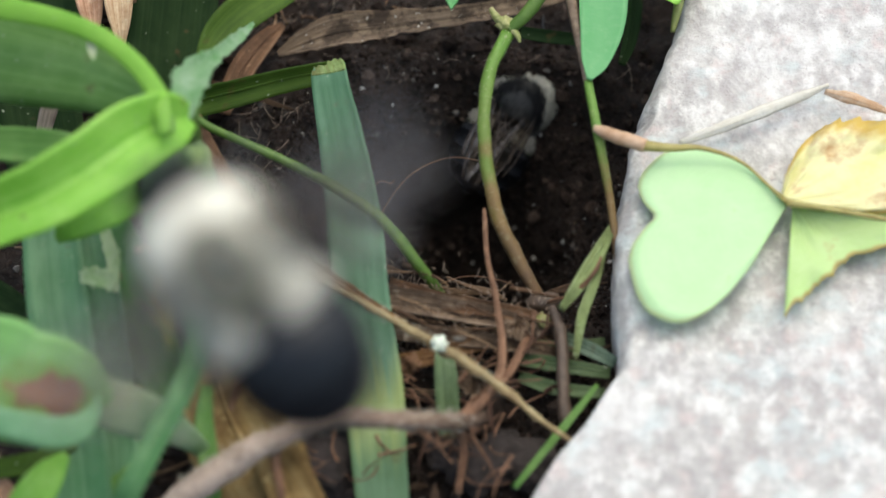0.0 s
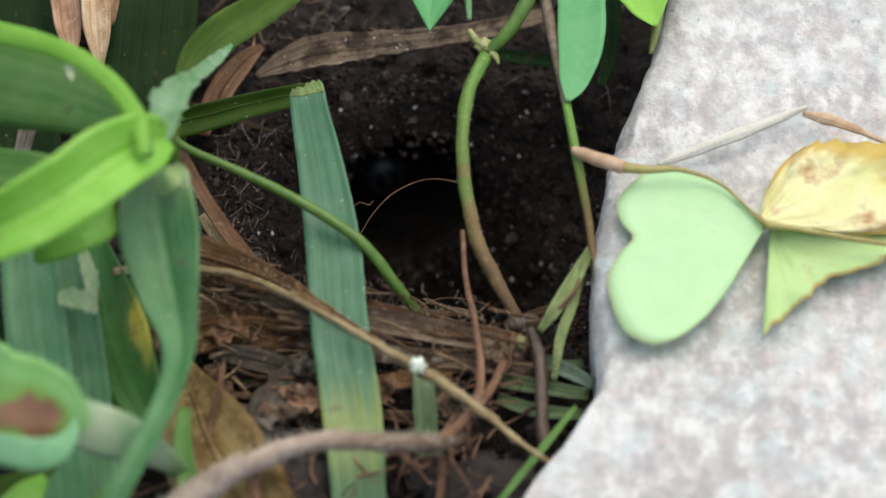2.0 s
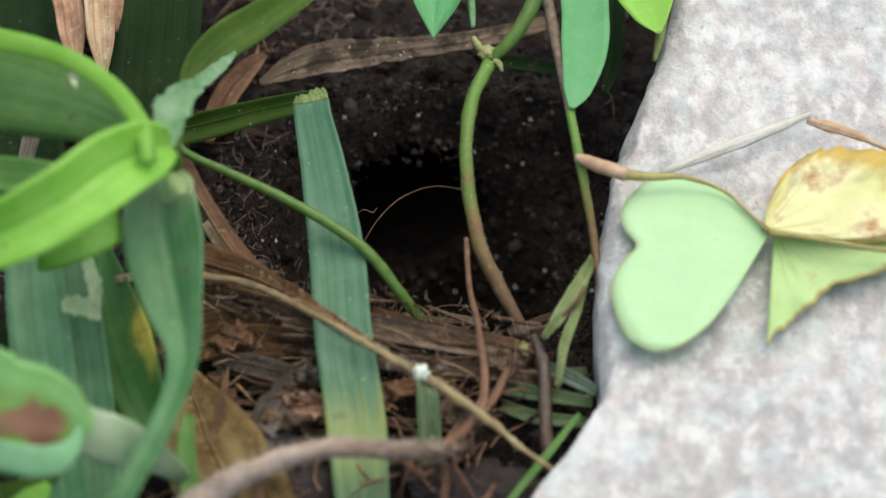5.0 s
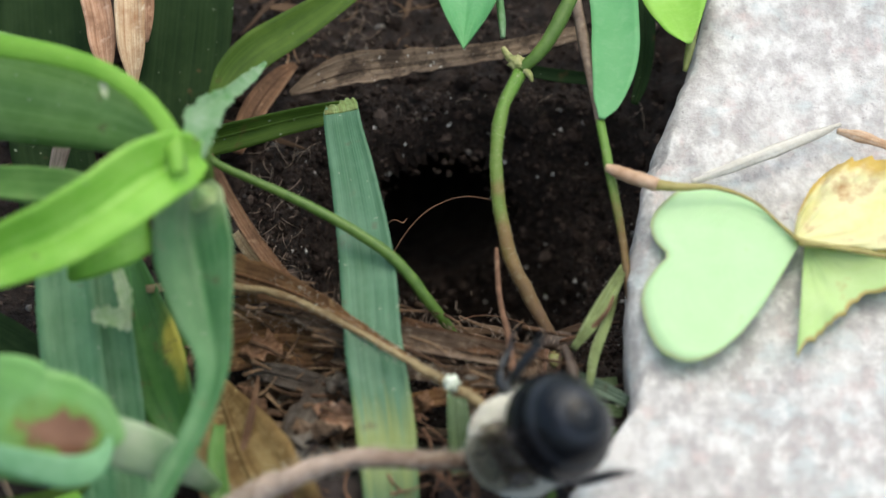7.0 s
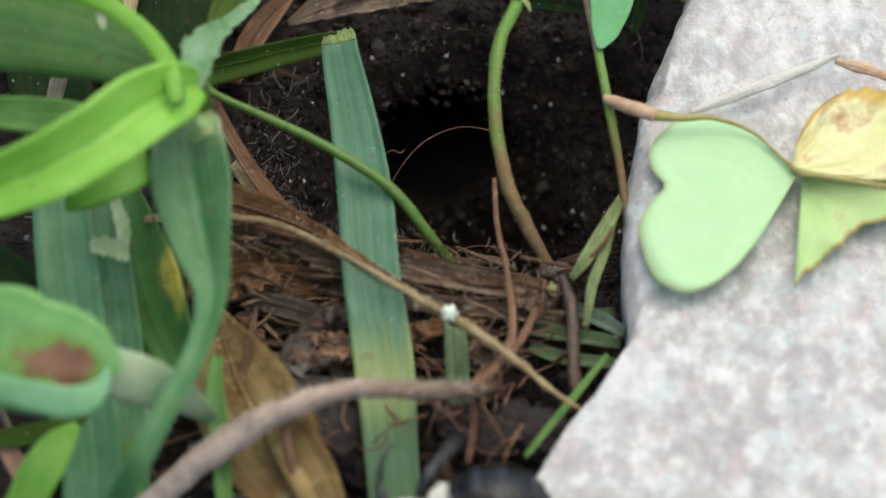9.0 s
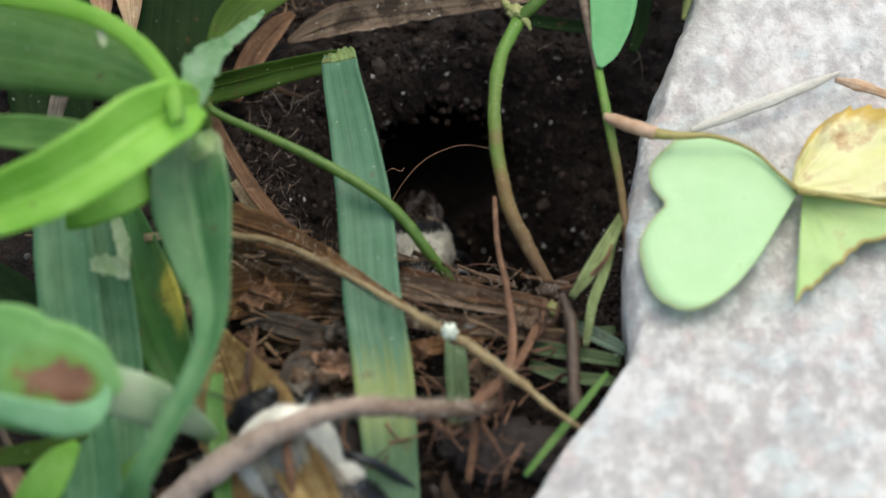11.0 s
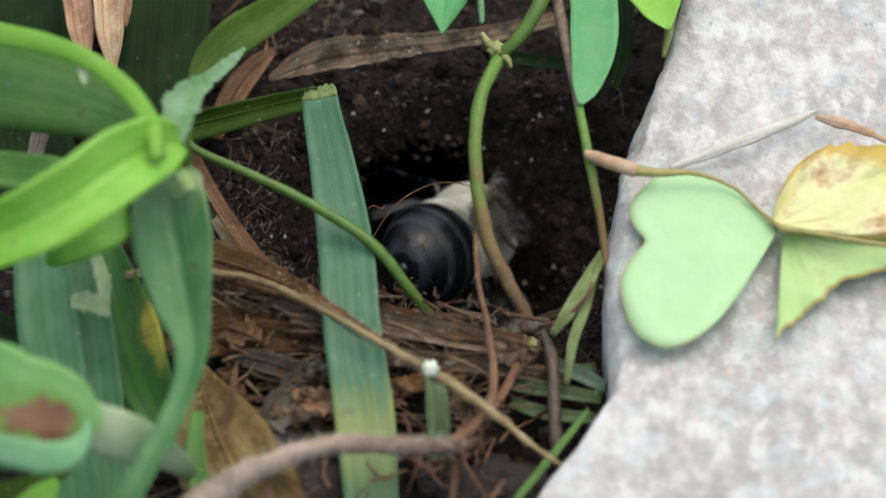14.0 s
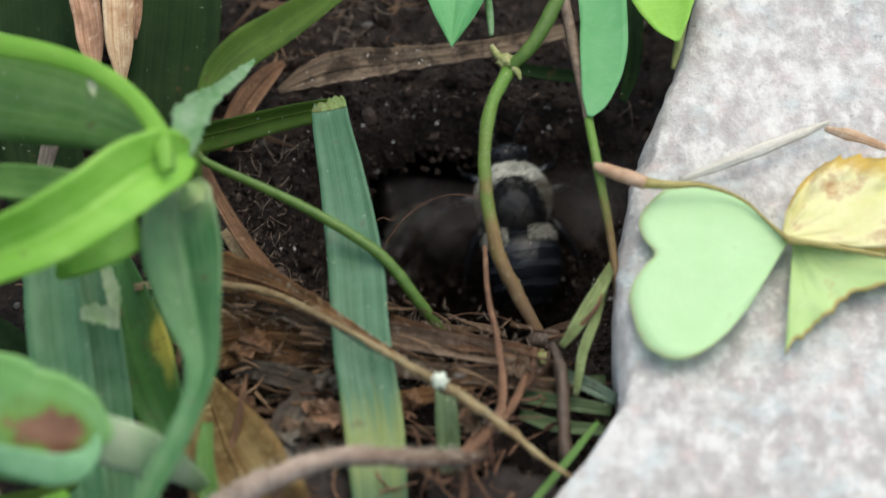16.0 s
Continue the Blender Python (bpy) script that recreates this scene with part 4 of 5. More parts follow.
def clover():
    plant = thing("clover_plant", "clover with pale heart-shaped leaflets on thin stems", "clover", at(938, 605, 0.5))
    b = plant.location
    stem = part("stem", tube([(945, 625, 0.4, 16), (926, 588, 1.6, 20), (882, 505, 3.8, 25), (850, 436, 5.5, 25), (829, 335, 7.5, 22), (827, 245, 8.8, 23), (840, 172, 9.2, 23), (868, 115, 9.2, 26)], base=b, sides=10, rough=0.1), STEM_FADE, plant, "olive stem browning towards its base")
    part("fuzz", fuzz([(882, 505, 3.8, 25), (850, 436, 5.5, 25), (829, 335, 7.5, 22), (827, 245, 8.8, 23), (840, 172, 9.2, 23), (868, 115, 9.2, 26)], 220, 0.2, 4, b), FUZZ, stem, "fine pale hairs")
    part("joint", ball(at(866, 98, 9.5) - b, 0.7 * MM, 0.48 * MM, 0.45 * MM, pose(0, 0, 0, 0, 25, 0), sub=3, lumps=0.6), JOINT, stem, "swollen yellowish joint")
    part("stub", tube([(838, 70, 9.8, 9), (850, 88, 9.6, 15), (866, 102, 9.4, 15)], base=b), JOINT, stem)
    part("stub", tube([(866, 100, 9.6, 18), (884, 116, 9.4, 12), (890, 130, 9.2, 5)], base=b), JOINT, stem)
    part("crown", ball(at(935, 592, 1.8) - b, 1.0 * MM, 0.7 * MM, 0.7 * MM, lumps=0.7), STEM_BROWN, stem, "knotty brown root crown")
    part("bract", ball(at(930, 622, 2.9) - b, 0.45 * MM, 0.5 * MM, 0.3 * MM, lumps=0.6), JOINT, stem)
    part("branch", tube([(870, 108, 9.4, 20), (903, 78, 10.2, 24), (934, 30, 11, 26), (968, -40, 12, 25)], base=b, sides=10), STEM_GREEN, plant)
    part("rootlet", tube([(938, 600, 1.4, 12), (950, 640, 2.4, 10), (962, 690, 2.4, 6)], base=b), STEM_BROWN, plant)
    part("rootlet", tube([(940, 590, 2.6, 6), (985, 575, 4.6, 8), (1020, 540, 5.8, 8), (1034, 510, 5.9, 4)], base=b), ROOT_RED, plant)
    part("leaflet", leaflet((768, 74, 10.2), 86, (170, 170), 34, crease=1.0, base=b), CLOVER_GREEN, plant)
    part("stalk", tube([(830, -30, 10, 14), (836, 20, 10, 14), (838, 52, 9.8, 8)], base=b), SHEATH, plant)

    runner = thing("clover_runner", "thin clover stem carrying leaflets over the stone", "clover", at(1062, 620, 0.5))
    c = runner.location
    stem = part("stem", tube([(1062, 620, 0.8, 10), (1063, 530, 4, 13), (1052, 425, 6, 14), (1036, 335, 8, 16), (1024, 272, 8.8, 17), (1010, 200, 9, 16)], base=c), STEM_FADE, runner)
    part("upper_stem", tube([(1010, 204, 9, 15), (1000, 148, 9.2, 18), (985, 78, 9.4, 20), (962, -40, 9.6, 20)], base=c), STEM_TAN, runner, "brown dried upper stem")
    part("leaflet", ribbon([(1012, 196, 9.4, 10), (1022, 165, 9.5, 50), (1034, 105, 9.6, 78), (1037, 35, 9.7, 84), (1030, -45, 9.5, 80), (1015, -110, 9.2, 20)], base=c, cup=0.3, thick=0.2), CLOVER_GREEN, runner, "oval green leaflet")
    part("leaflet", ribbon([(1169, 62, 7.6, 10), (1156, 28, 7.8, 74), (1142, -25, 8, 118), (1126, -95, 7.6, 60)], base=c, cup=0.3, thick=0.2), CLOVER_BRIGHT, runner, "bright yellow-green leaflet")
    part("stalk", tube([(1180, 20, 6.6, 15), (1170, 66, 6.2, 17), (1160, 112, 5.4, 9)], base=c), STEM_OLIVE, runner)
    part("stalk", tube([(1022, 282, 9.2, 14), (1040, 289, 9.3, 22), (1070, 300, 9.4, 25), (1112, 313, 9.35, 24)], base=c, sides=10), STEM_PINK, runner, "pinkish leaf stalk")
    part("stalk", tube([(1105, 312, 9.3, 22), (1150, 317, 9.2, 15), (1215, 318, 8.9, 9), (1282, 342, 8.5, 6), (1330, 384, 8.3, 6), (1362, 412, 8.4, 10)], base=c, sides=10), STEM_OCHRE, runner, "ochre leaf stalk")
    part("leaflet", leaflet((1366, 414, 7.7), 190, (228, 356), 52, notch=0.18, cleft=(-0.07, 0.3), sag=0.12, crease=0.3, base=c, ragged=0.012, crumple=0.1), CLOVER, runner, "pale mint heart-shaped leaflet")
    part("leaflet", leaflet((1354, 412, 7.8), 42, (430, 14), 52, notch=0.05, crease=0.5, base=c, ragged=0.2, crumple=1.3), CLOVER_YELLOW, runner, "yellowed leaflet with brown blotches")
    part("leaflet", leaflet((1372, 418, 7.4), -45, (134, 236), 49, straight=1.0, base=c, ragged=0.09, crumple=0.4), CLOVER_LIME, runner, "torn lime-green leaflet")
    part("midrib", tube([(1362, 414, 8.9, 14), (1430, 424, 9.0, 10), (1520, 440, 9.0, 9), (1620, 455, 8.8, 8)], base=c), STEM_OCHRE, runner)


plants_and_litter()
grass_plant()
dead_stuff()
clover()


# ---- loose stuff on the soil ----
def crumbs(count, region, size, seed):
    """Soil crumbs lying on the ground, joined."""
    rnd = random.Random(seed)
    ico = bmesh.new()
    bmesh.ops.create_icosphere(ico, subdivisions=1, radius=1.0)
    base_v = [v.co.copy() for v in ico.verts]
    base_f = [[v.index for v in f.verts] for f in ico.faces]
    ico.free()
    verts, faces = [], []
    x0, y0, x1, y1 = region
    while len(verts) < count * len(base_v):
        p = at(rnd.uniform(x0, x1), rnd.uniform(y0, y1), 0)
        x, y = p.x, p.y
        z = soil_height(x, y)
        deep, away = off_axis(Vector((x, y, z)))
        if away < 5.6 * MM and abs(deep) < 9.5 * MM:
            continue
        s = size * MM * rnd.choice((0.35, 0.5, 0.5, 0.7, 0.7, 1.0, 1.5))
        k = len(verts)
        e = Euler((rnd.random() * 6, rnd.random() * 6, rnd.random() * 6)).to_matrix()
        d = (rnd.uniform(0.7, 1.3), rnd.uniform(0.6, 1.1), rnd.uniform(0.5, 1.0))
        for v in base_v:
            q = e @ Vector((v.x * d[0], v.y * d[1], v.z * d[2])) * s * rnd.uniform(0.75, 1.2)
            verts.append((x + q.x, y + q.y, z + q.z + s * 0.2))
        faces += [[i + k for i in f] for f in base_f]
    me = bpy.data.meshes.new("soil_crumbs")
    me.from_pydata(verts, [], faces)
    me.materials.append(CRUMBS)
    return tagged(new("soil_crumbs", me), "dark crumbs and grit lying on the soil", "soil", kind="stuff")


crumbs(5200, (330, -60, 1120, 1020), 0.20, 3)
crumbs(1400, (-120, -80, 1120, 1060), 0.42, 5)


def hollow_crumbs(count, seed):
    """Crumbs clinging to the walls of the hollow."""
    rnd = random.Random(seed)
    verts, faces = [], []
    shape = [Vector(p) for p in ((1, 0, 0), (-1, 0, 0), (0, 1, 0), (0, -1, 0), (0, 0, 1), (0, 0, -1))]
    sides = ((0, 2, 4), (2, 1, 4), (1, 3, 4), (3, 0, 4), (2, 0, 5), (1, 2, 5), (3, 1, 5), (0, 3, 5))
    while len(faces) < count * 8:
        a, r = rnd.uniform(0, 6.2832), rnd.uniform(2.5, 12.5)
        p = Vector((HOLE.x + math.cos(a) * r * 1.12 * MM, HOLE.y + math.sin(a) * r * MM, 0))
        p.z = soil_height(p.x, p.y)
        deep, away = off_axis(p)
        if away < 5.8 * MM and abs(deep) < 9 * MM:
            continue
        s = MM * rnd.choice((0.04, 0.05, 0.06, 0.08, 0.12, 0.2))
        e = Euler((rnd.random() * 6, rnd.random() * 6, rnd.random() * 6)).to_matrix()
        k = len(verts)
        verts += [p + e @ (v * s * rnd.uniform(0.6, 1.3)) for v in shape]
        faces += [[i + k for i in f] for f in sides]
    # loose crumbs along the burrow's broken rim
    rim_verts, rim_faces = [], []
    for _ in range(800):
        i = rnd.randrange(len(RIM_OF_BURROW))
        p = RIM_OF_BURROW[i].lerp(RIM_OF_BURROW[(i + 1) % len(RIM_OF_BURROW)], rnd.random())
        p = p + Vector((rnd.gauss(0, 0.32), rnd.gauss(0, 0.32), 0)) * MM
        p.z = min(p.z, soil_height(p.x, p.y)) + rnd.gauss(0, 0.1) * MM
        s = MM * rnd.choice((0.08, 0.1, 0.13, 0.17, 0.22, 0.3))
        e = Euler((rnd.random() * 6, rnd.random() * 6, rnd.random() * 6)).to_matrix()
        k = len(rim_verts)
        rim_verts += [p + e @ (v * s * rnd.uniform(0.6, 1.3)) for v in shape]
        rim_faces += [[i + k for i in f] for f in sides]
    for name, v, f, m, label in (("hollow_crumbs", verts, faces, GRIT, "fine dark crumbs on the hollow's walls"), ("rim_crumbs", rim_verts, rim_faces, CRUMBS, "dark crumbs along the burrow's broken rim")):
        me = bpy.data.meshes.new(name)
        me.from_pydata(v, [], f)
        me.materials.append(m)
        tagged(new(name, me), label, "soil", kind="stuff")


hollow_crumbs(20000, 31)


def rootlets():
    """Fine pale root hairs curling out of the soil."""
    rnd = random.Random(8)
    bm = bmesh.new()
    spots = [(rnd.uniform(390, 560), rnd.uniform(240, 470)) for _ in range(90)] + [(rnd.uniform(600, 1080), rnd.uniform(150, 560)) for _ in range(90)] + [(rnd.uniform(420, 660), rnd.uniform(-20, 90)) for _ in range(40)]
    for x, y in spots:
        p = at(x, y, 0)
        h = soil_height(p.x, p.y) / MM
        a, rows = rnd.uniform(0, 6.28), []
        lean = rnd.uniform(-0.4, 0.4)
        n = rnd.choice((4, 6, 8))
        step = rnd.uniform(5, 13)
        # follow the slope of the hole: keep each bead just above the soil
        for i in range(n):
            q = at(x, y, 0)
            z = soil_height(q.x, q.y)
            rows.append((x, y, 0.25 + 0.5 * math.sin(i), rnd.uniform(0.8, 1.8), z))
            x += math.cos(a) * step
            y += math.sin(a) * step
            a += lean
        if min(r[4] for r in rows) < -2.5 * MM:
            continue
        tube([(r[0], r[1], r[2] + max(r[4] / MM, -3), r[3]) for r in rows], steps=4, sides=4, bm=bm)
    return solid("rootlets", bm, HAIR, "fine pale root hairs in the soil", "roots", kind="stuff")


rootlets()
for rows in ([(640, 440, 1.0, 1.6), (668, 395, 1.2, 2.4), (705, 358, 1.0, 2.4), (755, 336, 0.6, 2.4), (800, 336, 0.2, 2.2), (850, 352, -0.6, 1.6)],
             [(745, 560, 1.0, 1.6), (790, 545, 1.2, 2.4), (840, 548, 1.0, 2.4), (880, 560, 0.4, 1.6)],
             [(630, 385, 1.4, 2), (645, 375, 1.8, 2.6), (660, 380, 1.4, 2.6), (668, 372, 1.2, 1.4)]):
    lone("rootlet", "tube", ROOT_RED, "hair-thin rootlet arching over the hole", "root", group="rootlets over the hole", rows=rows, sides=5)


def litter():
    """Small broken bits of dead grass lying in the thatch."""
    rnd = random.Random(12)
    whole = bmesh.new()
    uv = whole.loops.layers.uv.new("UVMap")
    for i in range(190):
        x, y = rnd.uniform(300, 1030), rnd.uniform(560, 1000)
        if rnd.random() < 0.25:
            x, y = rnd.uniform(-60, 420), rnd.uniform(-60, 1000)
        if rnd.random() < 0.07:
            x, y = rnd.uniform(380, 700), rnd.uniform(-40, 110)
        if i >= 120:
            x, y = rnd.uniform(380, 620), rnd.uniform(590, 780)
        if x > 780 and y > 740:
            continue
        a, ln = rnd.choice((rnd.uniform(-0.5, 0.5), rnd.uniform(0, 3.14))), rnd.uniform(20, 90)
        h = rnd.uniform(-0.2, 1.6)
        rows = [(x + math.cos(a) * ln * k + rnd.uniform(-6, 6), y + math.sin(a) * ln * k * 0.7 + rnd.uniform(-6, 6), h + rnd.uniform(-0.3, 0.3), w) for k, w in ((-1, 4), (-0.3, rnd.uniform(6, 18)), (0.4, rnd.uniform(6, 18)), (1, 4))]
        one = ribbon(rows, cup=0.6, thick=0.2, steps=3, across=3, turn=rnd.uniform(-50, 50))
        k = len(whole.verts)
        vs = [whole.verts.new(v.co) for v in one.verts]
        old = one.loops.layers.uv["UVMap"]
        one.verts.index_update()
        for f in one.faces:
            g = whole.faces.new([vs[v.index] for v in f.verts])
            for a1, b1 in zip(g.loops, f.loops):
                a1[uv].uv = b1[old].uv
        one.free()
    return solid("grass_litter", whole, LITTER, "broken bits of brown dead grass on the soil", "litter", kind="stuff")


litter()


def fibres_material(name, low, high):
    n = Nodes(name)
    g = n.t.nodes.new("ShaderNodeNewGeometry").outputs["Random Per Island"]
    c = n.ramp(g, (0.0, low), (0.75, tuple(0.5 * (a + b) for a, b in zip(low, high))), (1.0, high))
    c = n.mix(n.ramp(n.noise(700, 4, 0.7), (0.42, 0.0), (0.66, 0.8)), c, tuple(0.5 * v for v in low))
    n.bump(n.noise(2400, 3, 0.7), 0.6, 0.0001)
    return n.done(c, 0.8, 0.1, 0.3)


FIBRE = fibres_material("torn_thatch_fibres", (0.07, 0.035, 0.018), (0.31, 0.205, 0.12))
RED_FIBRE = fibres_material("reddish_rootlets", (0.075, 0.036, 0.022), (0.30, 0.165, 0.10))
CLOD = fibres_material("crumbly_clod", (0.030, 0.023, 0.021), (0.085, 0.068, 0.064))


def strand(bm, x, y, h, angle, length, thick, rnd, curl=0.35, drift=0.0):
    """One thin bent fibre, added to bm."""
    n = 5
    rows, bend = [], rnd.uniform(-curl, curl)
    for k in range(n):
        f = k / (n - 1)
        rows.append((x, y, h + drift * f + rnd.uniform(-0.25, 0.25), thick * (1 - 0.75 * f) + 0.6))
        x += math.cos(angle) * length / n
        y += math.sin(angle) * length / n
        angle += bend + rnd.uniform(-curl, curl) * 0.5
    tube(rows, steps=3, sides=5, bm=bm, flat=0.6)


def thatch():
    """Torn fibres lying with the dead blades along the hole's near edge, fine hairs standing off them, and rootlets tangled below."""
    rnd = random.Random(41)
    bm = bmesh.new()
    for _ in range(95):
        f = rnd.random()
        x = 345 + 560 * f
        y = 480 + 135 * f + rnd.gauss(30, 34)
        strand(bm, x, y, rnd.uniform(3.0, 5.2) - 1.2 * f, 0.24 + rnd.gauss(0, 0.22), rnd.uniform(45, 150), rnd.choice((3, 4, 5, 7, 10)), rnd, 0.16)
    for _ in range(75):
        x, y = rnd.uniform(370, 625), rnd.uniform(600, 790)
        strand(bm, x, y, rnd.uniform(1.2, 3.6), rnd.uniform(-3.14, 3.14) if rnd.random() < 0.4 else rnd.gauss(0.15, 0.35), rnd.uniform(30, 110), rnd.choice((3, 4, 6, 8, 11)), rnd, 0.2)
    for _ in range(16):
        x, y = rnd.uniform(390, 700), rnd.uniform(-20, 150) 
        strand(bm, x, y, rnd.uniform(0.4, 1.6), rnd.gauss(-0.2, 0.5), rnd.uniform(30, 90), rnd.choice((2, 3, 4, 6)), rnd, 0.4)
    solid("thatch_fibres", bm, FIBRE, "torn brown fibres in the dead grass thatch", "thatch", kind="stuff")

    bm = bmesh.new()
    for _ in range(420):
        f = rnd.random()
        x, y = 380 + 560 * f, 505 + 120 * f + rnd.gauss(0, 26)
        strand(bm, x, y, 4.6 - 1.4 * f, rnd.gauss(-1.45, 0.6), rnd.uniform(9, 26), 1.3, rnd, 0.3, rnd.uniform(-0.3, 0.8))
    solid("thatch_hairs", bm, HAIR, "fine pale hairs standing off the thatch", "hairs", kind="stuff")

    bm = bmesh.new()
    for _ in range(46):
        x, y = rnd.gauss(800, 62), rnd.gauss(792, 42)
        strand(bm, x, y, rnd.uniform(1.5, 5.5), rnd.uniform(-3.14, 3.14), rnd.uniform(50, 150), rnd.choice((3, 4, 5, 7, 9)), rnd, 0.45)
    for _ in range(26):
        x, y = rnd.uniform(840, 960), rnd.uniform(590, 700)
        strand(bm, x, y, rnd.uniform(1.5, 4.0), rnd.gauss(1.9, 0.6), rnd.uniform(40, 120), rnd.choice((3, 4, 6, 8)), rnd, 0.4)
    for _ in range(30):
        x, y = rnd.uniform(420, 640), rnd.uniform(800, 900)
        strand(bm, x, y, rnd.uniform(2.0, 4.2), rnd.uniform(-3.14, 3.14), rnd.uniform(40, 110), rnd.choice((3, 4, 5)), rnd, 0.5)
    solid("rootlet_tangle", bm, RED_FIBRE, "tangle of thin reddish-brown rootlets", "roots", kind="stuff")


def clods():
    """Crumbly lumps of earth among the litter below the hole."""
    rnd = random.Random(17)
    for x, y, h, r in ((535, 880, 1.8, 2.0), (600, 930, 0.4, 1.6), (470, 790, 2.2, 1.2), (505, 800, 1.8, 1.0), (860, 860, 0.6, 1.5), (915, 880, 0.4, 1.6), (820, 880, 0.8, 1.7), (640, 800, 1.2, 1.3), (455, 590, 2.0, 0.9), (760, 860, 0.6, 1.2)):
        bm = bmesh.new()
        made = bmesh.ops.create_icosphere(bm, subdivisions=4, radius=1.0)["verts"]
        seed = Vector((rnd.random() * 40, rnd.random() * 40, 0))
        for v in made:
            d = v.co.copy()
            k = 1 + 0.35 * noise.noise(d * 1.3 + seed) + 0.22 * noise.noise(d * 3.4 + seed) + 0.12 * noise.noise(d * 8 + seed)
            v.co = Vector((d.x * 1.15, d.y, d.z * 0.75)) * k * r * MM
        ob = solid("earth_clod", bm, CLOD, "crumbly greyish-brown earth clod among the litter", "clod", group="earth clods below the hole")
        ob.location = at(x, y, h)


def scraps():
    """Crumpled bits of dead leaf, each with its own torn outline."""
    rnd = random.Random(29)
    for x, y, h, size, m, label in ((560, 668, 3.4, 40, DRY_GREY, "crumpled grey-brown leaf scrap"), (545, 715, 3.6, 44, DRY_PINK, "crumpled pinkish leaf scrap"), (500, 745, 3.4, 46, DRY, "crumpled brown leaf scrap"), (465, 775, 3.6, 40, DRY_GREY, "crumpled grey-brown leaf scrap"),
                                    (420, 600, 2.8, 50, DRY_RUST, "torn rust-brown leaf scrap"), (560, 615, 3.0, 46, MOTTLED, "torn mottled leaf scrap"), (390, 700, 2.8, 34, DRY_RUST, "torn rust-brown leaf scrap"), (700, 690, 3.0, 34, DRY_RUST, "torn rust-brown leaf scrap"),
                                    (800, 725, 2.6, 40, DRY, "crumpled brown leaf scrap"), (880, 640, 3.4, 36, DRY, "crumpled brown leaf scrap")):
        a = rnd.uniform(-0.6, 0.9)
        rows = [(x + math.cos(a) * size * k + rnd.uniform(-8, 8), y + math.sin(a) * size * k + rnd.uniform(-8, 8), h + rnd.uniform(-0.6, 0.6), size * w) for k, w in ((-1, 0.25), (-0.5, 0.8), (0, rnd.uniform(0.7, 1.1)), (0.5, 0.75), (1, 0.2))]
        base = at(*rows[0][:3])
        bm = ribbon(rows, base=base, cup=rnd.uniform(-0.6, 0.8), thick=0.16, steps=8, across=12, wobble=0.8, turn=(rnd.uniform(-35, 35), rnd.uniform(-35, 35)), cut=1.0)
        for v in bm.verts:
            v.co += TOWARD * 0.55 * MM * noise.noise(v.co * 900 + Vector((x, y, 0))) + TOWARD * 0.25 * MM * noise.noise(v.co * 2400)
        ob = solid("leaf_scrap", bm, m, label + " in the thatch", "dead leaf", group="leaf scraps in the thatch")
        ob.location = base


thatch()
clods()
scraps()


# ---- the bumblebees ----
def hair_material(name, a, b, rough=0.75):
    n = Nodes(name)
    g = n.t.nodes.new("ShaderNodeNewGeometry").outputs["Random Per Island"]
    c = n.mix(g, a, b)
    return n.done(c, rough, 0.25, 0.2)


def wing_material(name, film, streaks):
    """Clear smoky film with crinkles along the wing, their sheen put in as pale streaks of colour. film, streaks: how
    much the film and the streaks hide.
    """
    n = Nodes(name)
    streak = n.noise(560, 4, 0.7, n.coord("Object"), (0.26, 1.7, 1.0))
    n.done(n.ramp(streak, (0.42, (0.015, 0.012, 0.010)), (0.52, (0.085, 0.076, 0.072)), (0.61, (0.48, 0.46, 0.49))), 0.22, 0, 0.8)
    n.bump(streak, 0.8, 0.0004)
    clear = n.t.nodes.new("ShaderNodeBsdfTransparent")
    clear.inputs[0].default_value = (0.85, 0.82, 0.78, 1)
    s = n.t.nodes.new("ShaderNodeMixShader")
    n.put(s.inputs[0], n.ramp(streak, (0.50, film), (0.60, streaks)))
    n.t.links.new(clear.outputs[0], s.inputs[1])
    n.t.links.new(n.bsdf.outputs[0], s.inputs[2])
    n.t.links.new(s.outputs[0], n.out.inputs["Surface"])
    return n.m


# the smaller bee's cream coat, dimmed in colour to carry the hole's shade
DIM_CREAM = hair_material("dimmed_cream_fur", (0.42, 0.41, 0.345), (0.60, 0.585, 0.515))
DIM_SKIN = plain_material("dimmed_cream_pile", (0.42, 0.41, 0.345), (0.58, 0.565, 0.50), 0.9, 2400, 0.1, 0.6)
CREAM = hair_material("cream_fur", (0.94, 0.92, 0.81), (0.98, 0.97, 0.92))
OLIVE_FUR = hair_material("olive_fur", (0.34, 0.33, 0.25), (0.70, 0.68, 0.56))
BLACK_FUR = hair_material("black_fur", (0.008, 0.008, 0.009), (0.03, 0.03, 0.034), 0.5)
SKIN = plain_material("cream_pile", (0.86, 0.84, 0.73), (0.95, 0.94, 0.87), 0.9, 2400, 0.1, 0.6)
BARE = plain_material("bare_thorax", (0.03, 0.028, 0.022), (0.11, 0.105, 0.08), 0.38, 420, 0.9)
CUTICLE = plain_material("black_cuticle", (0.006, 0.007, 0.009), (0.014, 0.016, 0.020), 0.28, 1200, 0.6, 0.25)


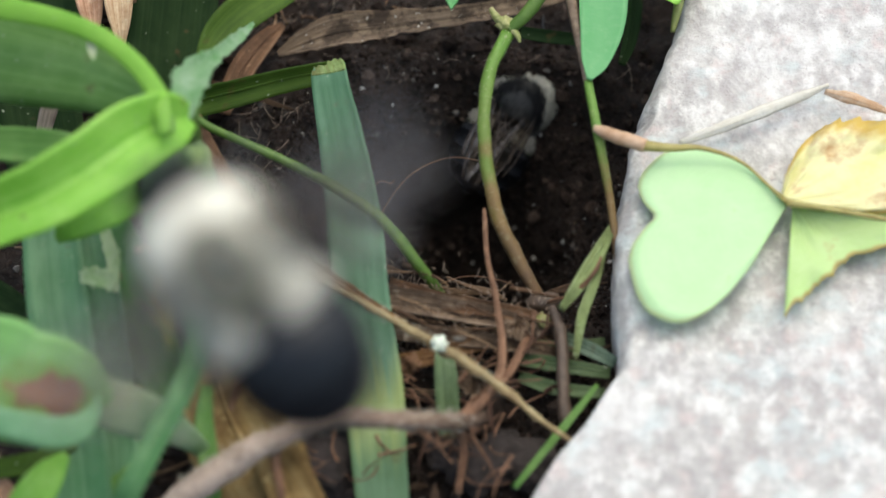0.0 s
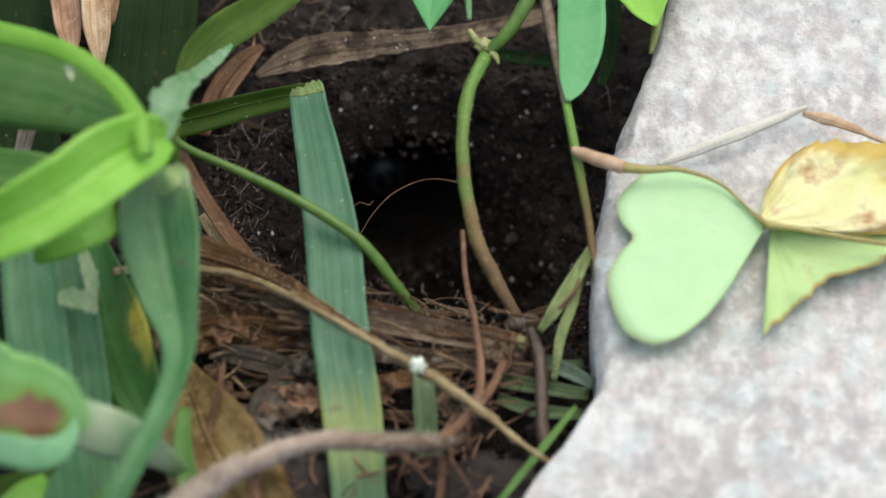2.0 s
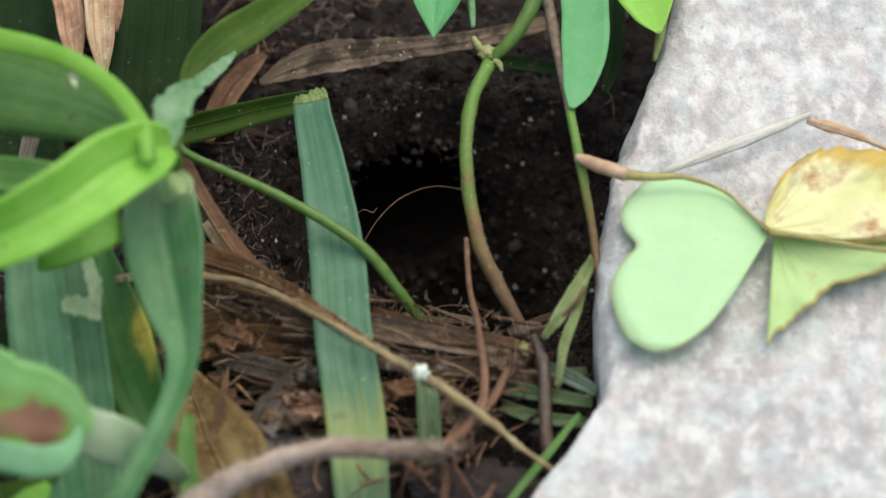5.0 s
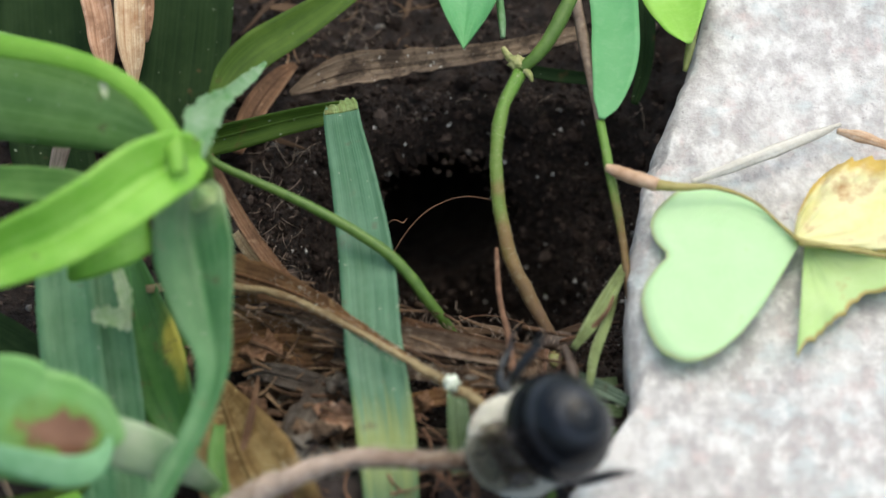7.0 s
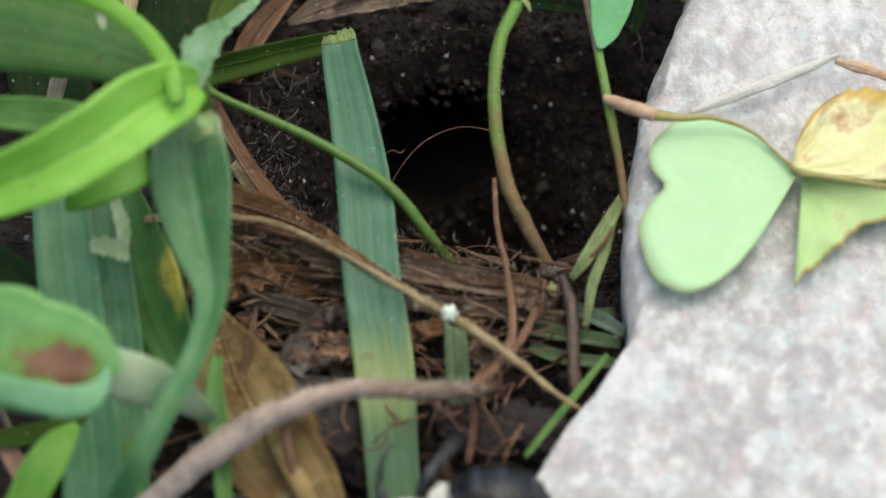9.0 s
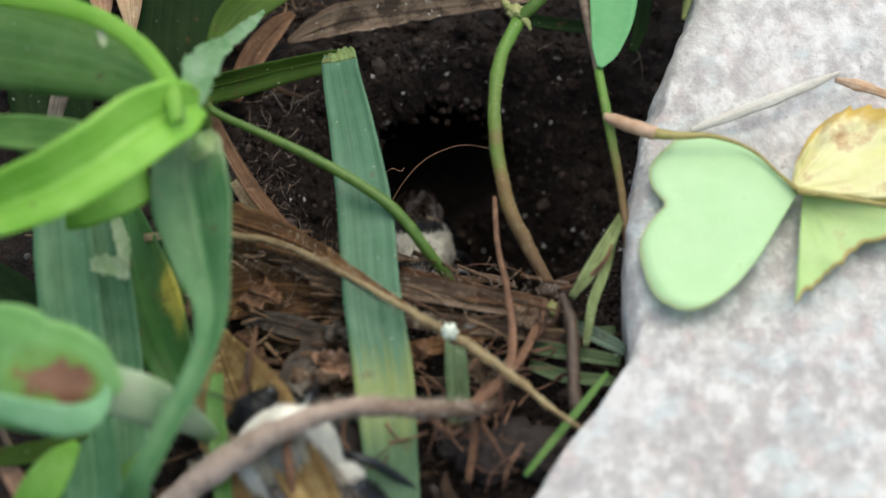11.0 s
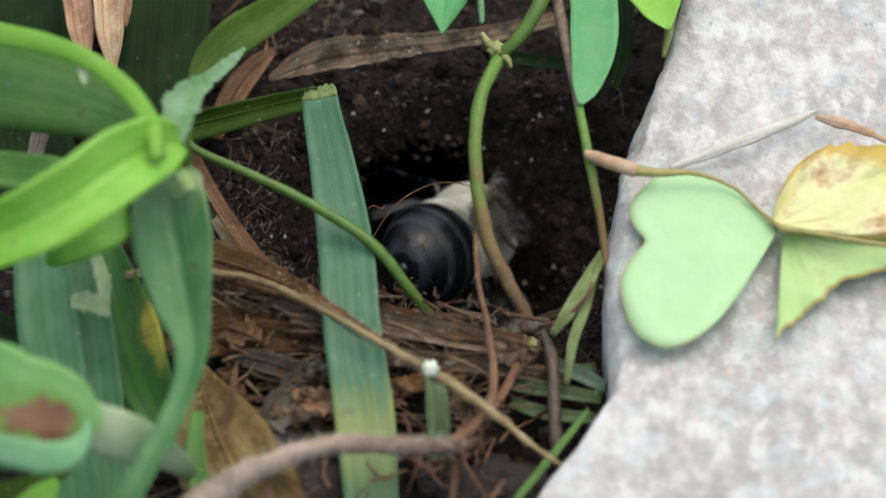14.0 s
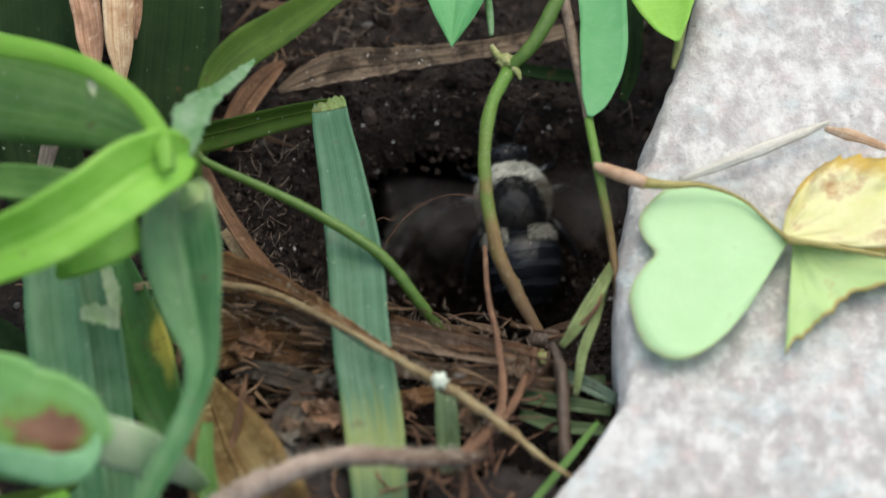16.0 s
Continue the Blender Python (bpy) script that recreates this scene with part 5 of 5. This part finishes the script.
def banded_material():
    """Black glossy rings, each with a faint greyish hind edge."""
    n = Nodes("banded_abdomen")
    x = n.math("ADD", n.math("MULTIPLY", n.axis(n.coord("Object"), 0), 690), n.math("MULTIPLY", n.noise(600, 3, 0.6), 0.25))
    ring = n.math("FRACT", x)
    c = n.mix(n.ramp(ring, (0.0, 0.9), (0.26, 0.5), (0.42, 0.0)), (0.004, 0.005, 0.007), (0.026, 0.029, 0.036))
    n.bump(n.math("ADD", n.noise(2200, 3, 0.6), n.math("MULTIPLY", ring, 0.6)), 0.35, 0.0002)
    return n.done(c, 0.2, 0, 0.3)


BANDED = banded_material()
EYE_BLACK = plain_material("bee_eye", (0.006, 0.006, 0.008), (0.012, 0.012, 0.016), 0.15, 3000, 0.7, 0.1)
WING = wing_material("smoky_wing", 0.24, 0.44)
CLEAR_WING = wing_material("clear_wing", 0.02, 0.14)
BARE_DARK = plain_material("bare_dark_thorax", (0.012, 0.011, 0.010), (0.05, 0.046, 0.04), 0.5, 500, 0.5)
VEIN = plain_material("wing_vein", (0.03, 0.02, 0.015), (0.06, 0.04, 0.03), 0.4, 1500)


def fur(bm, center, radii, count, length, thick, rnd, keep, back=0.35):
    """Tapered hairs on an ellipsoid, leaning backwards a little."""
    c = Vector(center)
    made = 0
    while made < count:
        d = Vector((rnd.gauss(0, 1), rnd.gauss(0, 1), rnd.gauss(0, 1))).normalized()
        if not keep(d):
            continue
        made += 1
        root = c + Vector((d.x * radii[0], d.y * radii[1], d.z * radii[2])) * 0.97
        nrm = Vector((d.x / radii[0], d.y / radii[1], d.z / radii[2])).normalized()
        ln = length * rnd.uniform(0.65, 1.15)
        lean = (nrm + Vector((-back, 0, 0)) + Vector((rnd.gauss(0, 0.22), rnd.gauss(0, 0.22), rnd.gauss(0, 0.22)))).normalized()
        side = lean.orthogonal().normalized()
        other = lean.cross(side)
        a = [bm.verts.new((root + (side * math.cos(k) + other * math.sin(k)) * thick) * MM) for k in (0, 2.09, 4.19)]
        bend = root + lean * ln * 0.6
        m = [bm.verts.new((bend + (side * math.cos(k) + other * math.sin(k)) * thick * 0.7) * MM) for k in (0, 2.09, 4.19)]
        tip = bm.verts.new((root + lean * ln + Vector((-0.12 * ln, 0, -0.05 * ln))) * MM)
        for i in range(3):
            j = (i + 1) % 3
            bm.faces.new((a[i], a[j], m[j], m[i]))
            bm.faces.new((m[i], m[j], tip))
    return bm


def body_tube(profile, steps=24):
    """A surface of revolution about x from (x, half width, half height, z)."""
    bm = bmesh.new()
    rings = []
    for x, w, h, z in profile:
        rings.append([bm.verts.new((x * MM, math.cos(2 * math.pi * j / steps) * w * MM, (z + math.sin(2 * math.pi * j / steps) * h) * MM)) for j in range(steps)])
    for a, b in zip(rings, rings[1:]):
        for j in range(steps):
            k = (j + 1) % steps
            bm.faces.new((a[j], a[k], b[k], b[j]))
    bm.faces.new(rings[0][::-1])
    bm.faces.new(rings[-1])
    bmesh.ops.recalc_face_normals(bm, faces=bm.faces)
    return bm


def limb(points, radii, bm=None):
    """A jointed leg or feeler through points in mm."""
    bm = bm or bmesh.new()
    path = glide([(*p, r) for p, r in zip(points, radii)], 4)
    rings = []
    for i, q in enumerate(path):
        p = Vector(q[:3])
        t = (Vector(path[min(i + 1, len(path) - 1)][:3]) - Vector(path[max(i - 1, 0)][:3])).normalized()
        s = t.orthogonal().normalized()
        o = t.cross(s)
        rings.append([bm.verts.new((p + (s * math.cos(k * math.pi / 3) + o * math.sin(k * math.pi / 3)) * max(q[3], 0.03)) * MM) for k in range(6)])
    for a, b in zip(rings, rings[1:]):
        for j in range(6):
            k = (j + 1) % 6
            bm.faces.new((a[j], a[k], b[k], b[j]))
    bm.faces.new(rings[0][::-1])
    bm.faces.new(rings[-1])
    bmesh.ops.recalc_face_normals(bm, faces=bm.faces)
    return bm


def wing_blade(length, width, side):
    """A wing in its own space: its hinge at the origin, pointing backwards (-x), its trailing edge outwards."""
    bm = bmesh.new()
    n, m = 22, 6
    top, low = [], []
    for i in range(n + 1):
        f = i / n
        w = width * (0.16 + 0.84 * math.sin(min(1, f * 1.15) * math.pi * 0.5) ** 1.3) * max(0.02, 1 - max(0, (f - 0.62) / 0.38) ** 2.4) ** 0.5
        a, b = [], []
        for j in range(m + 1):
            s = j / m
            y = side * (0.3 - s) * w
            z = 0.10 * math.sin(f * 7 + s * 2) * f + 0.16 * (s - 0.4) ** 2 + 0.05 * noise.noise((f * 6, s * 4, side))
            x = -length * f + 0.25 * (s - 0.3) * w
            a.append(bm.verts.new((x * MM, y * MM, (z + 0.012) * MM)))
            b.append(bm.verts.new((x * MM, y * MM, (z - 0.012) * MM)))
        top.append(a)
        low.append(b)
    for i in range(n):
        for j in range(m):
            bm.faces.new((top[i][j], top[i][j + 1], top[i + 1][j + 1], top[i + 1][j]))
            bm.faces.new((low[i][j], low[i + 1][j], low[i + 1][j + 1], low[i][j + 1]))
        for j in (0, m):
            bm.faces.new((top[i][j], low[i][j], low[i + 1][j], top[i + 1][j]))
    for i in (0, n):
        for j in range(m):
            bm.faces.new((top[i][j], top[i][j + 1], low[i][j + 1], low[i][j]))
    bmesh.ops.recalc_face_normals(bm, faces=bm.faces)
    return bm


def wing_veins(length, width, side):
    bm = bmesh.new()
    for rows in (((0, -0.05), (0.35, -0.18), (0.7, -0.26), (0.95, -0.16)), ((0.02, 0.05), (0.3, 0.1), (0.55, 0.05), (0.78, -0.1)), ((0.3, 0.1), (0.5, 0.3), (0.7, 0.38)), ((0.05, 0.1), (0.3, 0.3), (0.5, 0.5)),
                 ((0.52, 0.05), (0.56, 0.18), (0.6, 0.34)), ((0.68, -0.02), (0.72, 0.15), (0.76, 0.3)), ((0.4, 0.2), (0.38, 0.28), (0.36, 0.36))):
        limb([(-length * f, -side * s * width, 0.10 * math.sin(f * 7 + s * 2) * f + 0.05) for f, s in rows], [0.05] * len(rows), bm)
    return bm


FORE_HINGE, HIND_HINGE = (0.6, 1.7, 1.9), (-0.3, 1.8, 1.7)
HIPS = {"front": (1.3, 1.3, -1.9), "middle": (0.2, 1.6, -2.0), "hind": (-1.1, 1.5, -1.9)}
KNEES = {"front": ((1.0, 1.5, 0.2), (1.5, 2.3, -1.1), (2.0, 2.6, -1.5)), "middle": ((0.3, 2.2, 0.7), (0.1, 3.6, -0.8), (-0.4, 4.4, -1.2)), "hind": ((-1.6, 1.9, 0.9), (-3.4, 2.8, -0.6), (-4.4, 3.2, -1.1))}


def bumblebee(size, label, seed, bare, shift, bare_skin, wing, pile, coat_fur, thin_fur):
    """One bee; the thing's space has its head towards +x and its back towards +z, the origin inside the thorax."""
    rnd = random.Random(seed)
    bee = thing("bumblebee", label, "bee", group="bumblebees at the nest")
    thorax = part("thorax", ball((0, 0, 0), 3.0 * MM, 3.0 * MM, 2.6 * MM, sub=4, lumps=0.05), pile, bee, "thorax clothed in pale pile")
    spot = lambda d: d.z > 0.1 and math.hypot((d.x + shift) / 1.3, d.y) < bare + rnd.gauss(0, 0.03)
    coat = fur(bmesh.new(), (0, 0, 0), (3.0, 3.0, 2.6), 4600, 0.5, 0.04, rnd, lambda d: not spot(d) and d.z > -0.55 and d.x > -0.55, 1.1)
    part("fur", coat, coat_fur, thorax, "dense pale fur")
    part("rear_fur", fur(bmesh.new(), (0, 0, 0), (3.0, 3.0, 2.6), 1300, 0.55, 0.05, rnd, lambda d: not spot(d) and d.z > -0.55 and d.x <= -0.55, 0.5), coat_fur, thorax, "pale fur behind the wings")
    patch = bmesh.new()
    made = bmesh.ops.create_icosphere(patch, subdivisions=4, radius=1.0)["verts"]
    gone = [v for v in made if v.co.z < -0.1 or math.hypot((v.co.x + shift) / 1.3, v.co.y) > bare]
    bmesh.ops.delete(patch, geom=gone, context="VERTS")
    for v in patch.verts:
        v.co = Vector((v.co.x * 3.1, v.co.y * 3.1, v.co.z * 2.72)) * MM
    part("bare_patch", patch, bare_skin, thorax, "bare greyish patch on the back")
    ring = lambda d: spot(d) and (math.hypot((d.x + shift) / 1.3, d.y) > bare * 0.62 or rnd.random() < 0.12)
    part("sparse_fur", fur(bmesh.new(), (0, 0, 0), (3.1, 3.1, 2.72), 1700, 0.5, 0.035, rnd, ring, 0.8), thin_fur, thorax)
    part("under_fur", fur(bmesh.new(), (0, 0, 0), (2.95, 2.9, 2.55), 900, 0.7, 0.05, rnd, lambda d: d.z < -0.45), BLACK_FUR, thorax)
    head = part("head", ball((3.35 * MM, 0, -0.9 * MM), 1.15 * MM, 1.75 * MM, 1.55 * MM, pose(0, 0, 0, 0, 25, 0), sub=3), CUTICLE, bee, "black head")
    part("crown_fur", fur(bmesh.new(), (3.2, 0, -0.7), (1.15, 1.6, 1.5), 500, 0.55, 0.045, rnd, lambda d: d.z > 0.25), BLACK_FUR, head)
    for s in (1, -1):
        part("eye", ball((3.55 * MM, s * 1.45 * MM, -0.8 * MM), 0.55 * MM, 0.5 * MM, 1.0 * MM, pose(0, 0, 0, 0, 20, 0), sub=3), EYE_BLACK, head)
        part("antenna", limb([(4.2, s * 0.45, -0.4), (5.2, s * 1.0, 0.5), (5.5, s * 1.2, 0.6), (6.0, s * 1.5, 0.0), (6.6, s * 1.8, -0.5)], [0.10, 0.07, 0.08, 0.08, 0.06]), CUTICLE, head)
    part("tongue_sheath", limb([(4.0, 0, -1.8), (4.2, 0, -2.5), (3.9, 0, -3.0)], [0.45, 0.3, 0.12]), CUTICLE, head)
    # the abdomen: six overlapping rings
    prof = []
    edges = [(-2.3, 1.5), (-3.4, 2.7), (-4.8, 3.28), (-6.2, 3.22), (-7.5, 2.65), (-8.5, 1.8), (-9.0, 0.85)]
    smooth = glide(edges, 5)
    for i, (x, w) in enumerate(smooth):
        seam = 0.985 if i % 5 == 0 and i > 4 else 1.0
        prof.append((x, max(w, 0.3) * seam, max(w, 0.3) * seam * 0.86, -0.55 - 0.08 * abs(x + 2)))
    abdomen = part("abdomen", body_tube(prof, 32), BANDED, bee, "glossy black ringed abdomen")
    part("front_band", fur(bmesh.new(), (-3.3, 0, -0.55), (1.25, 2.75, 2.4), 1100, 0.6, 0.055, rnd, lambda d: d.z > -0.1 and d.x > -0.5 and abs(d.y) > 0.3, 0.6), coat_fur, abdomen, "pale band of fur")
    for i, (x, w) in enumerate(edges[2:6]):
        part("fringe", fur(bmesh.new(), (x + 0.45, 0, -0.85), (0.35, w, w * 0.85), 160, 0.55, 0.035, rnd, lambda d: abs(d.x) < 0.5, 2.2), BLACK_FUR, abdomen)
    part("sting_tip", ball((-8.75 * MM, 0, -1.1 * MM), 0.5 * MM, 0.45 * MM, 0.4 * MM), CUTICLE, abdomen)
    joints = {}
    for s in (1, -1):
        for name, hinge, ln, wd in (("forewing", FORE_HINGE, 9.4, 3.1), ("hindwing", HIND_HINGE, 6.6, 2.2)):
            w = part(name, wing_blade(ln, wd, s), wing, bee, "smoky translucent wing")
            part("vein_net", wing_veins(ln, wd, s), VEIN, w)
            joints[name, s] = w
        for name in HIPS:
            a, b_, c = KNEES[name]
            h = HIPS[name]
            flip = lambda p: (p[0], s * p[1], p[2])
            pts = [(0, 0, 0)] + [flip(p) for p in (a, b_, c)]
            leg = part("leg", limb(pts, [0.36, 0.34, 0.30 if name == "hind" else 0.2, 0.1]), CUTICLE, bee)
            part("foot", limb([pts[3], (pts[3][0] + (0.5 if name == "front" else -0.6), pts[3][1] + s * 0.25, pts[3][2] - 0.25)], [0.1, 0.05]), CUTICLE, leg)
            leg.location = (h[0] * MM, s * h[1] * MM, h[2] * MM)
            joints[name, s] = leg
    bee.scale = (size, size, size)
    return bee, joints


BEE_A, JOINTS_A = bumblebee(1.0, "cream-furred bumblebee with a glossy black abdomen", 21, 0.56, 0.2, BARE, WING, SKIN, CREAM, OLIVE_FUR)
BEE_B, JOINTS_B = bumblebee(0.8, "smaller bumblebee with cream fur and a dark bare back", 22, 0.78, 0.50, BARE_DARK, CLEAR_WING, DIM_SKIN, DIM_CREAM, BLACK_FUR)


# ---- what moves ----
def bee_pose(x, y, h, heading, pitch=0, roll=0):
    """A bee's pose: its place, its heading seen from the open side (0 to the right, 90 up the patch), pitch: head raised out of the ground."""
    a = radians(heading)
    fwd = RIGHT * math.cos(a) + UPWARD * math.sin(a)
    left = TOWARD.cross(fwd)
    m = Matrix((fwd, left, TOWARD)).transposed().to_4x4()
    return Matrix.Translation(at(x, y, h)) @ m @ Matrix.Rotation(radians(-pitch), 4, "Y") @ Matrix.Rotation(radians(roll), 4, "X")


def burrow_pose(depth, turn=0):
    """A bee in the burrow, depth in mm from its mouth; turn: degrees about its upright, 0 heading in."""
    left = Vector((0, 0, 1)).cross(BURROW_WAY).normalized()
    m = Matrix((BURROW_WAY, left, BURROW_WAY.cross(left))).transposed().to_4x4()
    return Matrix.Translation(BURROW + BURROW_WAY * depth * MM) @ m @ Matrix.Rotation(radians(turn), 4, "Z")


def placed(p):
    return bee_pose(*p) if len(p) > 2 else burrow_pose(*p)


def wing_pose(name, side, spread, lift, rise=0):
    """spread: degrees from folded back to straight out; lift: degrees above level; rise: degrees by which a folded wing stands off the back."""
    hx, hy, hz = FORE_HINGE if name == "forewing" else HIND_HINGE
    return Matrix.Translation((hx * MM, side * hy * MM, hz * MM)) @ Matrix.Rotation(radians(side * lift), 4, "X") @ Matrix.Rotation(radians(-side * spread), 4, "Z") @ Matrix.Rotation(radians(rise), 4, "Y")


def beat(joints, flights, rise, raised=()):
    """Wings: folded over the back, but for the flights (start, end), in which they beat up and down, and the times at which they are raised."""
    for (name, side), ob in joints.items():
        if "wing" not in name:
            continue
        off = 3 if name == "hindwing" else 0
        rest = wing_pose(name, side, -8 + 2 * off, 4, rise - off)
        rows = []
        for t0, t1 in flights:
            if t0 > 0:
                rows += [(t0 - 0.2, rest), (t0 - 0.1, wing_pose(name, side, 45, 10, rise))]
            k0, k1 = round(t0 * FPS), round(t1 * FPS)
            rows += [(k / FPS, wing_pose(name, side, 82 - 6 * off + (0, 32, -32)[k % 3], (0, 25, -25)[k % 3], 4)) for k in range(k0, k1 + 1)]
            if t1 < 16:
                rows += [(t1 + 0.1, wing_pose(name, side, 45, 10, rise)), (t1 + 0.2, rest)]
        for t0, t1, top in raised:
            up = wing_pose(name, side, 4 + off, 6, top - 2 * off)
            rows += [(t0 - 0.15, rest), (t0, up), (t1, up), (t1 + 0.15, rest)]
        if rows[0][0] > 0:
            rows.insert(0, (0.0, rest))
        if rows[-1][0] < 16:
            rows.append((16.0, rest))
        walk(ob, rows)


def stride(joints, walks):
    """Legs: swing by turns while the bee walks, and hang still otherwise."""
    for i, ((name, side), ob) in enumerate(joints.items()):
        if "wing" in name:
            continue
        home = Matrix.Translation(ob.location)
        rows = [(0.0, home)]
        for t0, t1 in walks:
            n = max(2, round((t1 - t0) / 0.1))
            for k in range(n + 1):
                t = t0 + (t1 - t0) * k / n
                if t > rows[-1][0] + 0.03:
                    swing = 20 * math.sin(k * 1.7 + (math.pi if (i + (side > 0)) % 2 else 0)) * (0 < k < n)
                    rows.append((t, home @ Matrix.Rotation(radians(swing), 4, "Z")))
        if rows[-1][0] < 15.97:
            rows.append((16.0, home))
        walk(ob, rows)


def motions():
    # the larger bee: flies off, comes back over the stone, walks round below, then climbs into the hole
    walk(BEE_A, [(t, placed(p)) for t, *p in (
        (0, 352, 505, 70, 128, 2, -4),
        (0.045, 350, 500, 70, 128, 2, -4),
        (0.1, -488, 112, 78, 140, 0, 0),
        (0.5, -900, -500, 60, 130, 0, 0),
        (1.5, -700, -1300, 60, 75, 0, 0),
        (3, 700, -1500, 70, 0, 0, 0),
        (4.6, 2300, -900, 60, -60, 0, 0),
        (5.6, 2200, 400, 45, -140, 0, 0),
        (6, 1700, 700, 30, -220, 0, 0),
        (6.3, 1018, 461, 15, -224, 0, 0),
        (6.4, 972, 564, 14, -216, 0, 0),
        (6.5, 878, 641, 13, -190, 0, 0),
        (6.6, 833, 585, 12, -184, 0, 0),
        (6.7, 834, 794, 9, -156, -10, 0),
        (6.8, 843, 772, 8.5, -153, -32, 0),
        (6.9, 858, 768, 8, -152, -56, 0),
        (7, 861, 778, 7.5, -150, -68, 0),
        (7.2, 880, 818, 6, -150, -80, 0),
        (7.6, 850, 988, 1.6, -130, -34, 0),
        (8, 834, 1004, 0.6, -128, -30, 0),
        (8.2, 743, 998, 4, -150, -22, 0),
        (8.5, 699, 1016, 3.5, -154, -14, 0),
        (8.8, 668, 1042, 3.5, -157, -11, 0),
        (9, 668, 1094, 3.8, -158, -10, 0),
        (9.2, 671, 1115, 4.5, -160, -10, 0),
        (9.8, 560, 1180, 5, -210, 0, 0),
        (10.6, 440, 1060, 5, -230, 0, 0),
        (11.3, 483, 819, 4.5, -238, -25, 0),
        (11.5, 511, 828, 4.8, -248, -25, 0),
        (11.7, 547, 811, 5.2, -266, -12, 0),
        (11.9, 506, 752, 6.5, -279, 0, 0),
        (12.1, 497, 688, 7.5, -278, 0, 0),
        (12.3, 542, 622, 8.6, -295, 5, 0),
        (12.5, 609, 540, 9.6, -314, 8, 0),
        (12.7, 621, 501, 9.8, -313, 5, 0),
        (12.9, 654, 456, 9.8, -310, -8, 0),
        (13, 660, 454, 9.4, -310, -14, 0),
        (13.1, 695, 442, 9.0, -300, -16, 0),
        (13.3, 710, 420, 8.4, -284, -16, 0),
        (13.5, 773, 428, 5, -297, -28, 0),
        (13.6, 806, 419, 2, -312, -42, 0),
        (13.7, 826, 410, -6.8, -328, -64, 0),
        (13.9, 834, 416, -7, -334, -62, 0),
        (14, 823, 417, -7.1, -331, -62, 0),
        (14.1, 815, 399, -6.3, -312, -63, 0),
        (14.3, 846, 411, -6.9, -320, -56, 0),
        (14.4, 840, 395, -6.1, -310, -60, 0),
        (14.5, 766, 418, -7.6, -271, -86, 0),
        (14.6, 756, 436, -9, -270, -88, 0),
        (14.7, 742, 436, -11, -268, -88, 0),
        (14.8, 706, 430, -13, -262, -78, 0),
        (14.9, 690, 440, -15, -268, -70, 0),
        (15.0, 722, 440, -17, -292, -60, 0),
        (15.15, 703, 422, -17.5, -310, -55, 0),
        (15.2, 680, 433, -14, -315, -50, 0),
        (15.3, 675, 453, -12.8, -330, -25, 0),
        (15.5, 708, 471, -13.3, -330, -12, 0),
        (15.6, 732, 480, -14, -335, -12, 0),
        (15.8, 760, 467, -16.7, -330, -25, 0),
        (16, 728, 430, -18.4, -310, -45, 0),
    )])
    # the smaller bee: crawls into the hole, later meets the other one at its mouth, and leaves
    walk(BEE_B, [(t, placed(p)) for t, *p in (
        (0, 894, 225, -2.9, 60, 0, 0),
        (0.2, 912, 189, -1.9, 70, 0, 0),
        (0.4, 929, 180, -1.7, 85, 0, 0),
        (0.6, 922, 206, -2.6, 110, 0, 0),
        (0.8, 872, 228, -3.2, 150, 0, 0),
        (1, 814, 232, -2.8, 190, -10, 0),
        (1.2, 785, 280, -3.8, 190, -20, 0),
        (1.4, 746, 318, -3.8, 165, -40, 0),
        (1.6, 709, 369, -6.8, 135, -65, 0),
        (1.9, 6, 0),
        (2.6, 24, 0),
        (3.6, 30, 60),
        (5, 31, 120),
        (7, 30, 180),
        (10, 24, 180),
        (10.7, 8, 180),
        (11, 686, 527, -7, 270, 70, 0),
        (11.3, 699, 499, -6, 272, 78, 0),
        (11.5, 723, 515, -5, 270, 76, 0),
        (11.7, 732, 531, -3, 270, 84, 0),
        (11.9, 772, 536, 0, 270, 92, 0),
        (12.1, 774, 518, 3, 268, 93, 0),
        (12.3, 764, 508, 3, 266, 94, 0),
        (12.5, 763, 468, 3, 262, 95, 0),
        (12.7, 764, 458, 3.5, 266, 95, 0),
        (12.9, 742, 412, 7, 268, 80, 0),
        (13, 744, 400, 9, 272, 60, 0),
        (13.1, 748, 384, 9, 275, 60, 0),
        (13.2, 754, 384, 7.5, 276, 60, 0),
        (13.3, 768, 405, 1, 280, 60, 0),
        (13.4, 798, 465, -9, 284, 60, 0),
        (13.5, 817, 496, -12.7, 290, 30, 0),
        (13.8, 850, 560, -15, 292, 20, 0),
        (14.3, 880, 590, -14.8, 300, 10, 0),
        (14.5, 866, 591, -15, 330, 0, 0),
        (14.7, 883, 581, -13.7, 380, 0, 0),
        (14.9, 906, 537, -11.2, 400, 0, 0),
        (15.1, 911, 512, -10, 410, 5, 0),
        (15.3, 930, 468, -7.9, 418, 10, 0),
        (15.5, 926, 467, -7.9, 418, 10, 0),
        (15.7, 911, 396, -5.2, 430, 0, 0),
        (15.8, 888, 374, -4.3, 445, -5, 0),
        (15.9, 864, 358, -3.5, 455, -8, 0),
        (16, 876, 340, -2, 458, -8, 0),
    )])
    beat(JOINTS_A, [(0.0, 6.67)], 9, [(13.2, 14.4, 36)])
    beat(JOINTS_B, [(15.87, 16.0)], 4)
    stride(JOINTS_A, [(6.8, 9.4), (11.2, 14.9), (15.2, 15.9)])
    stride(JOINTS_B, [(0.1, 1.9), (11.0, 13.6), (14.5, 15.8)])


motions()
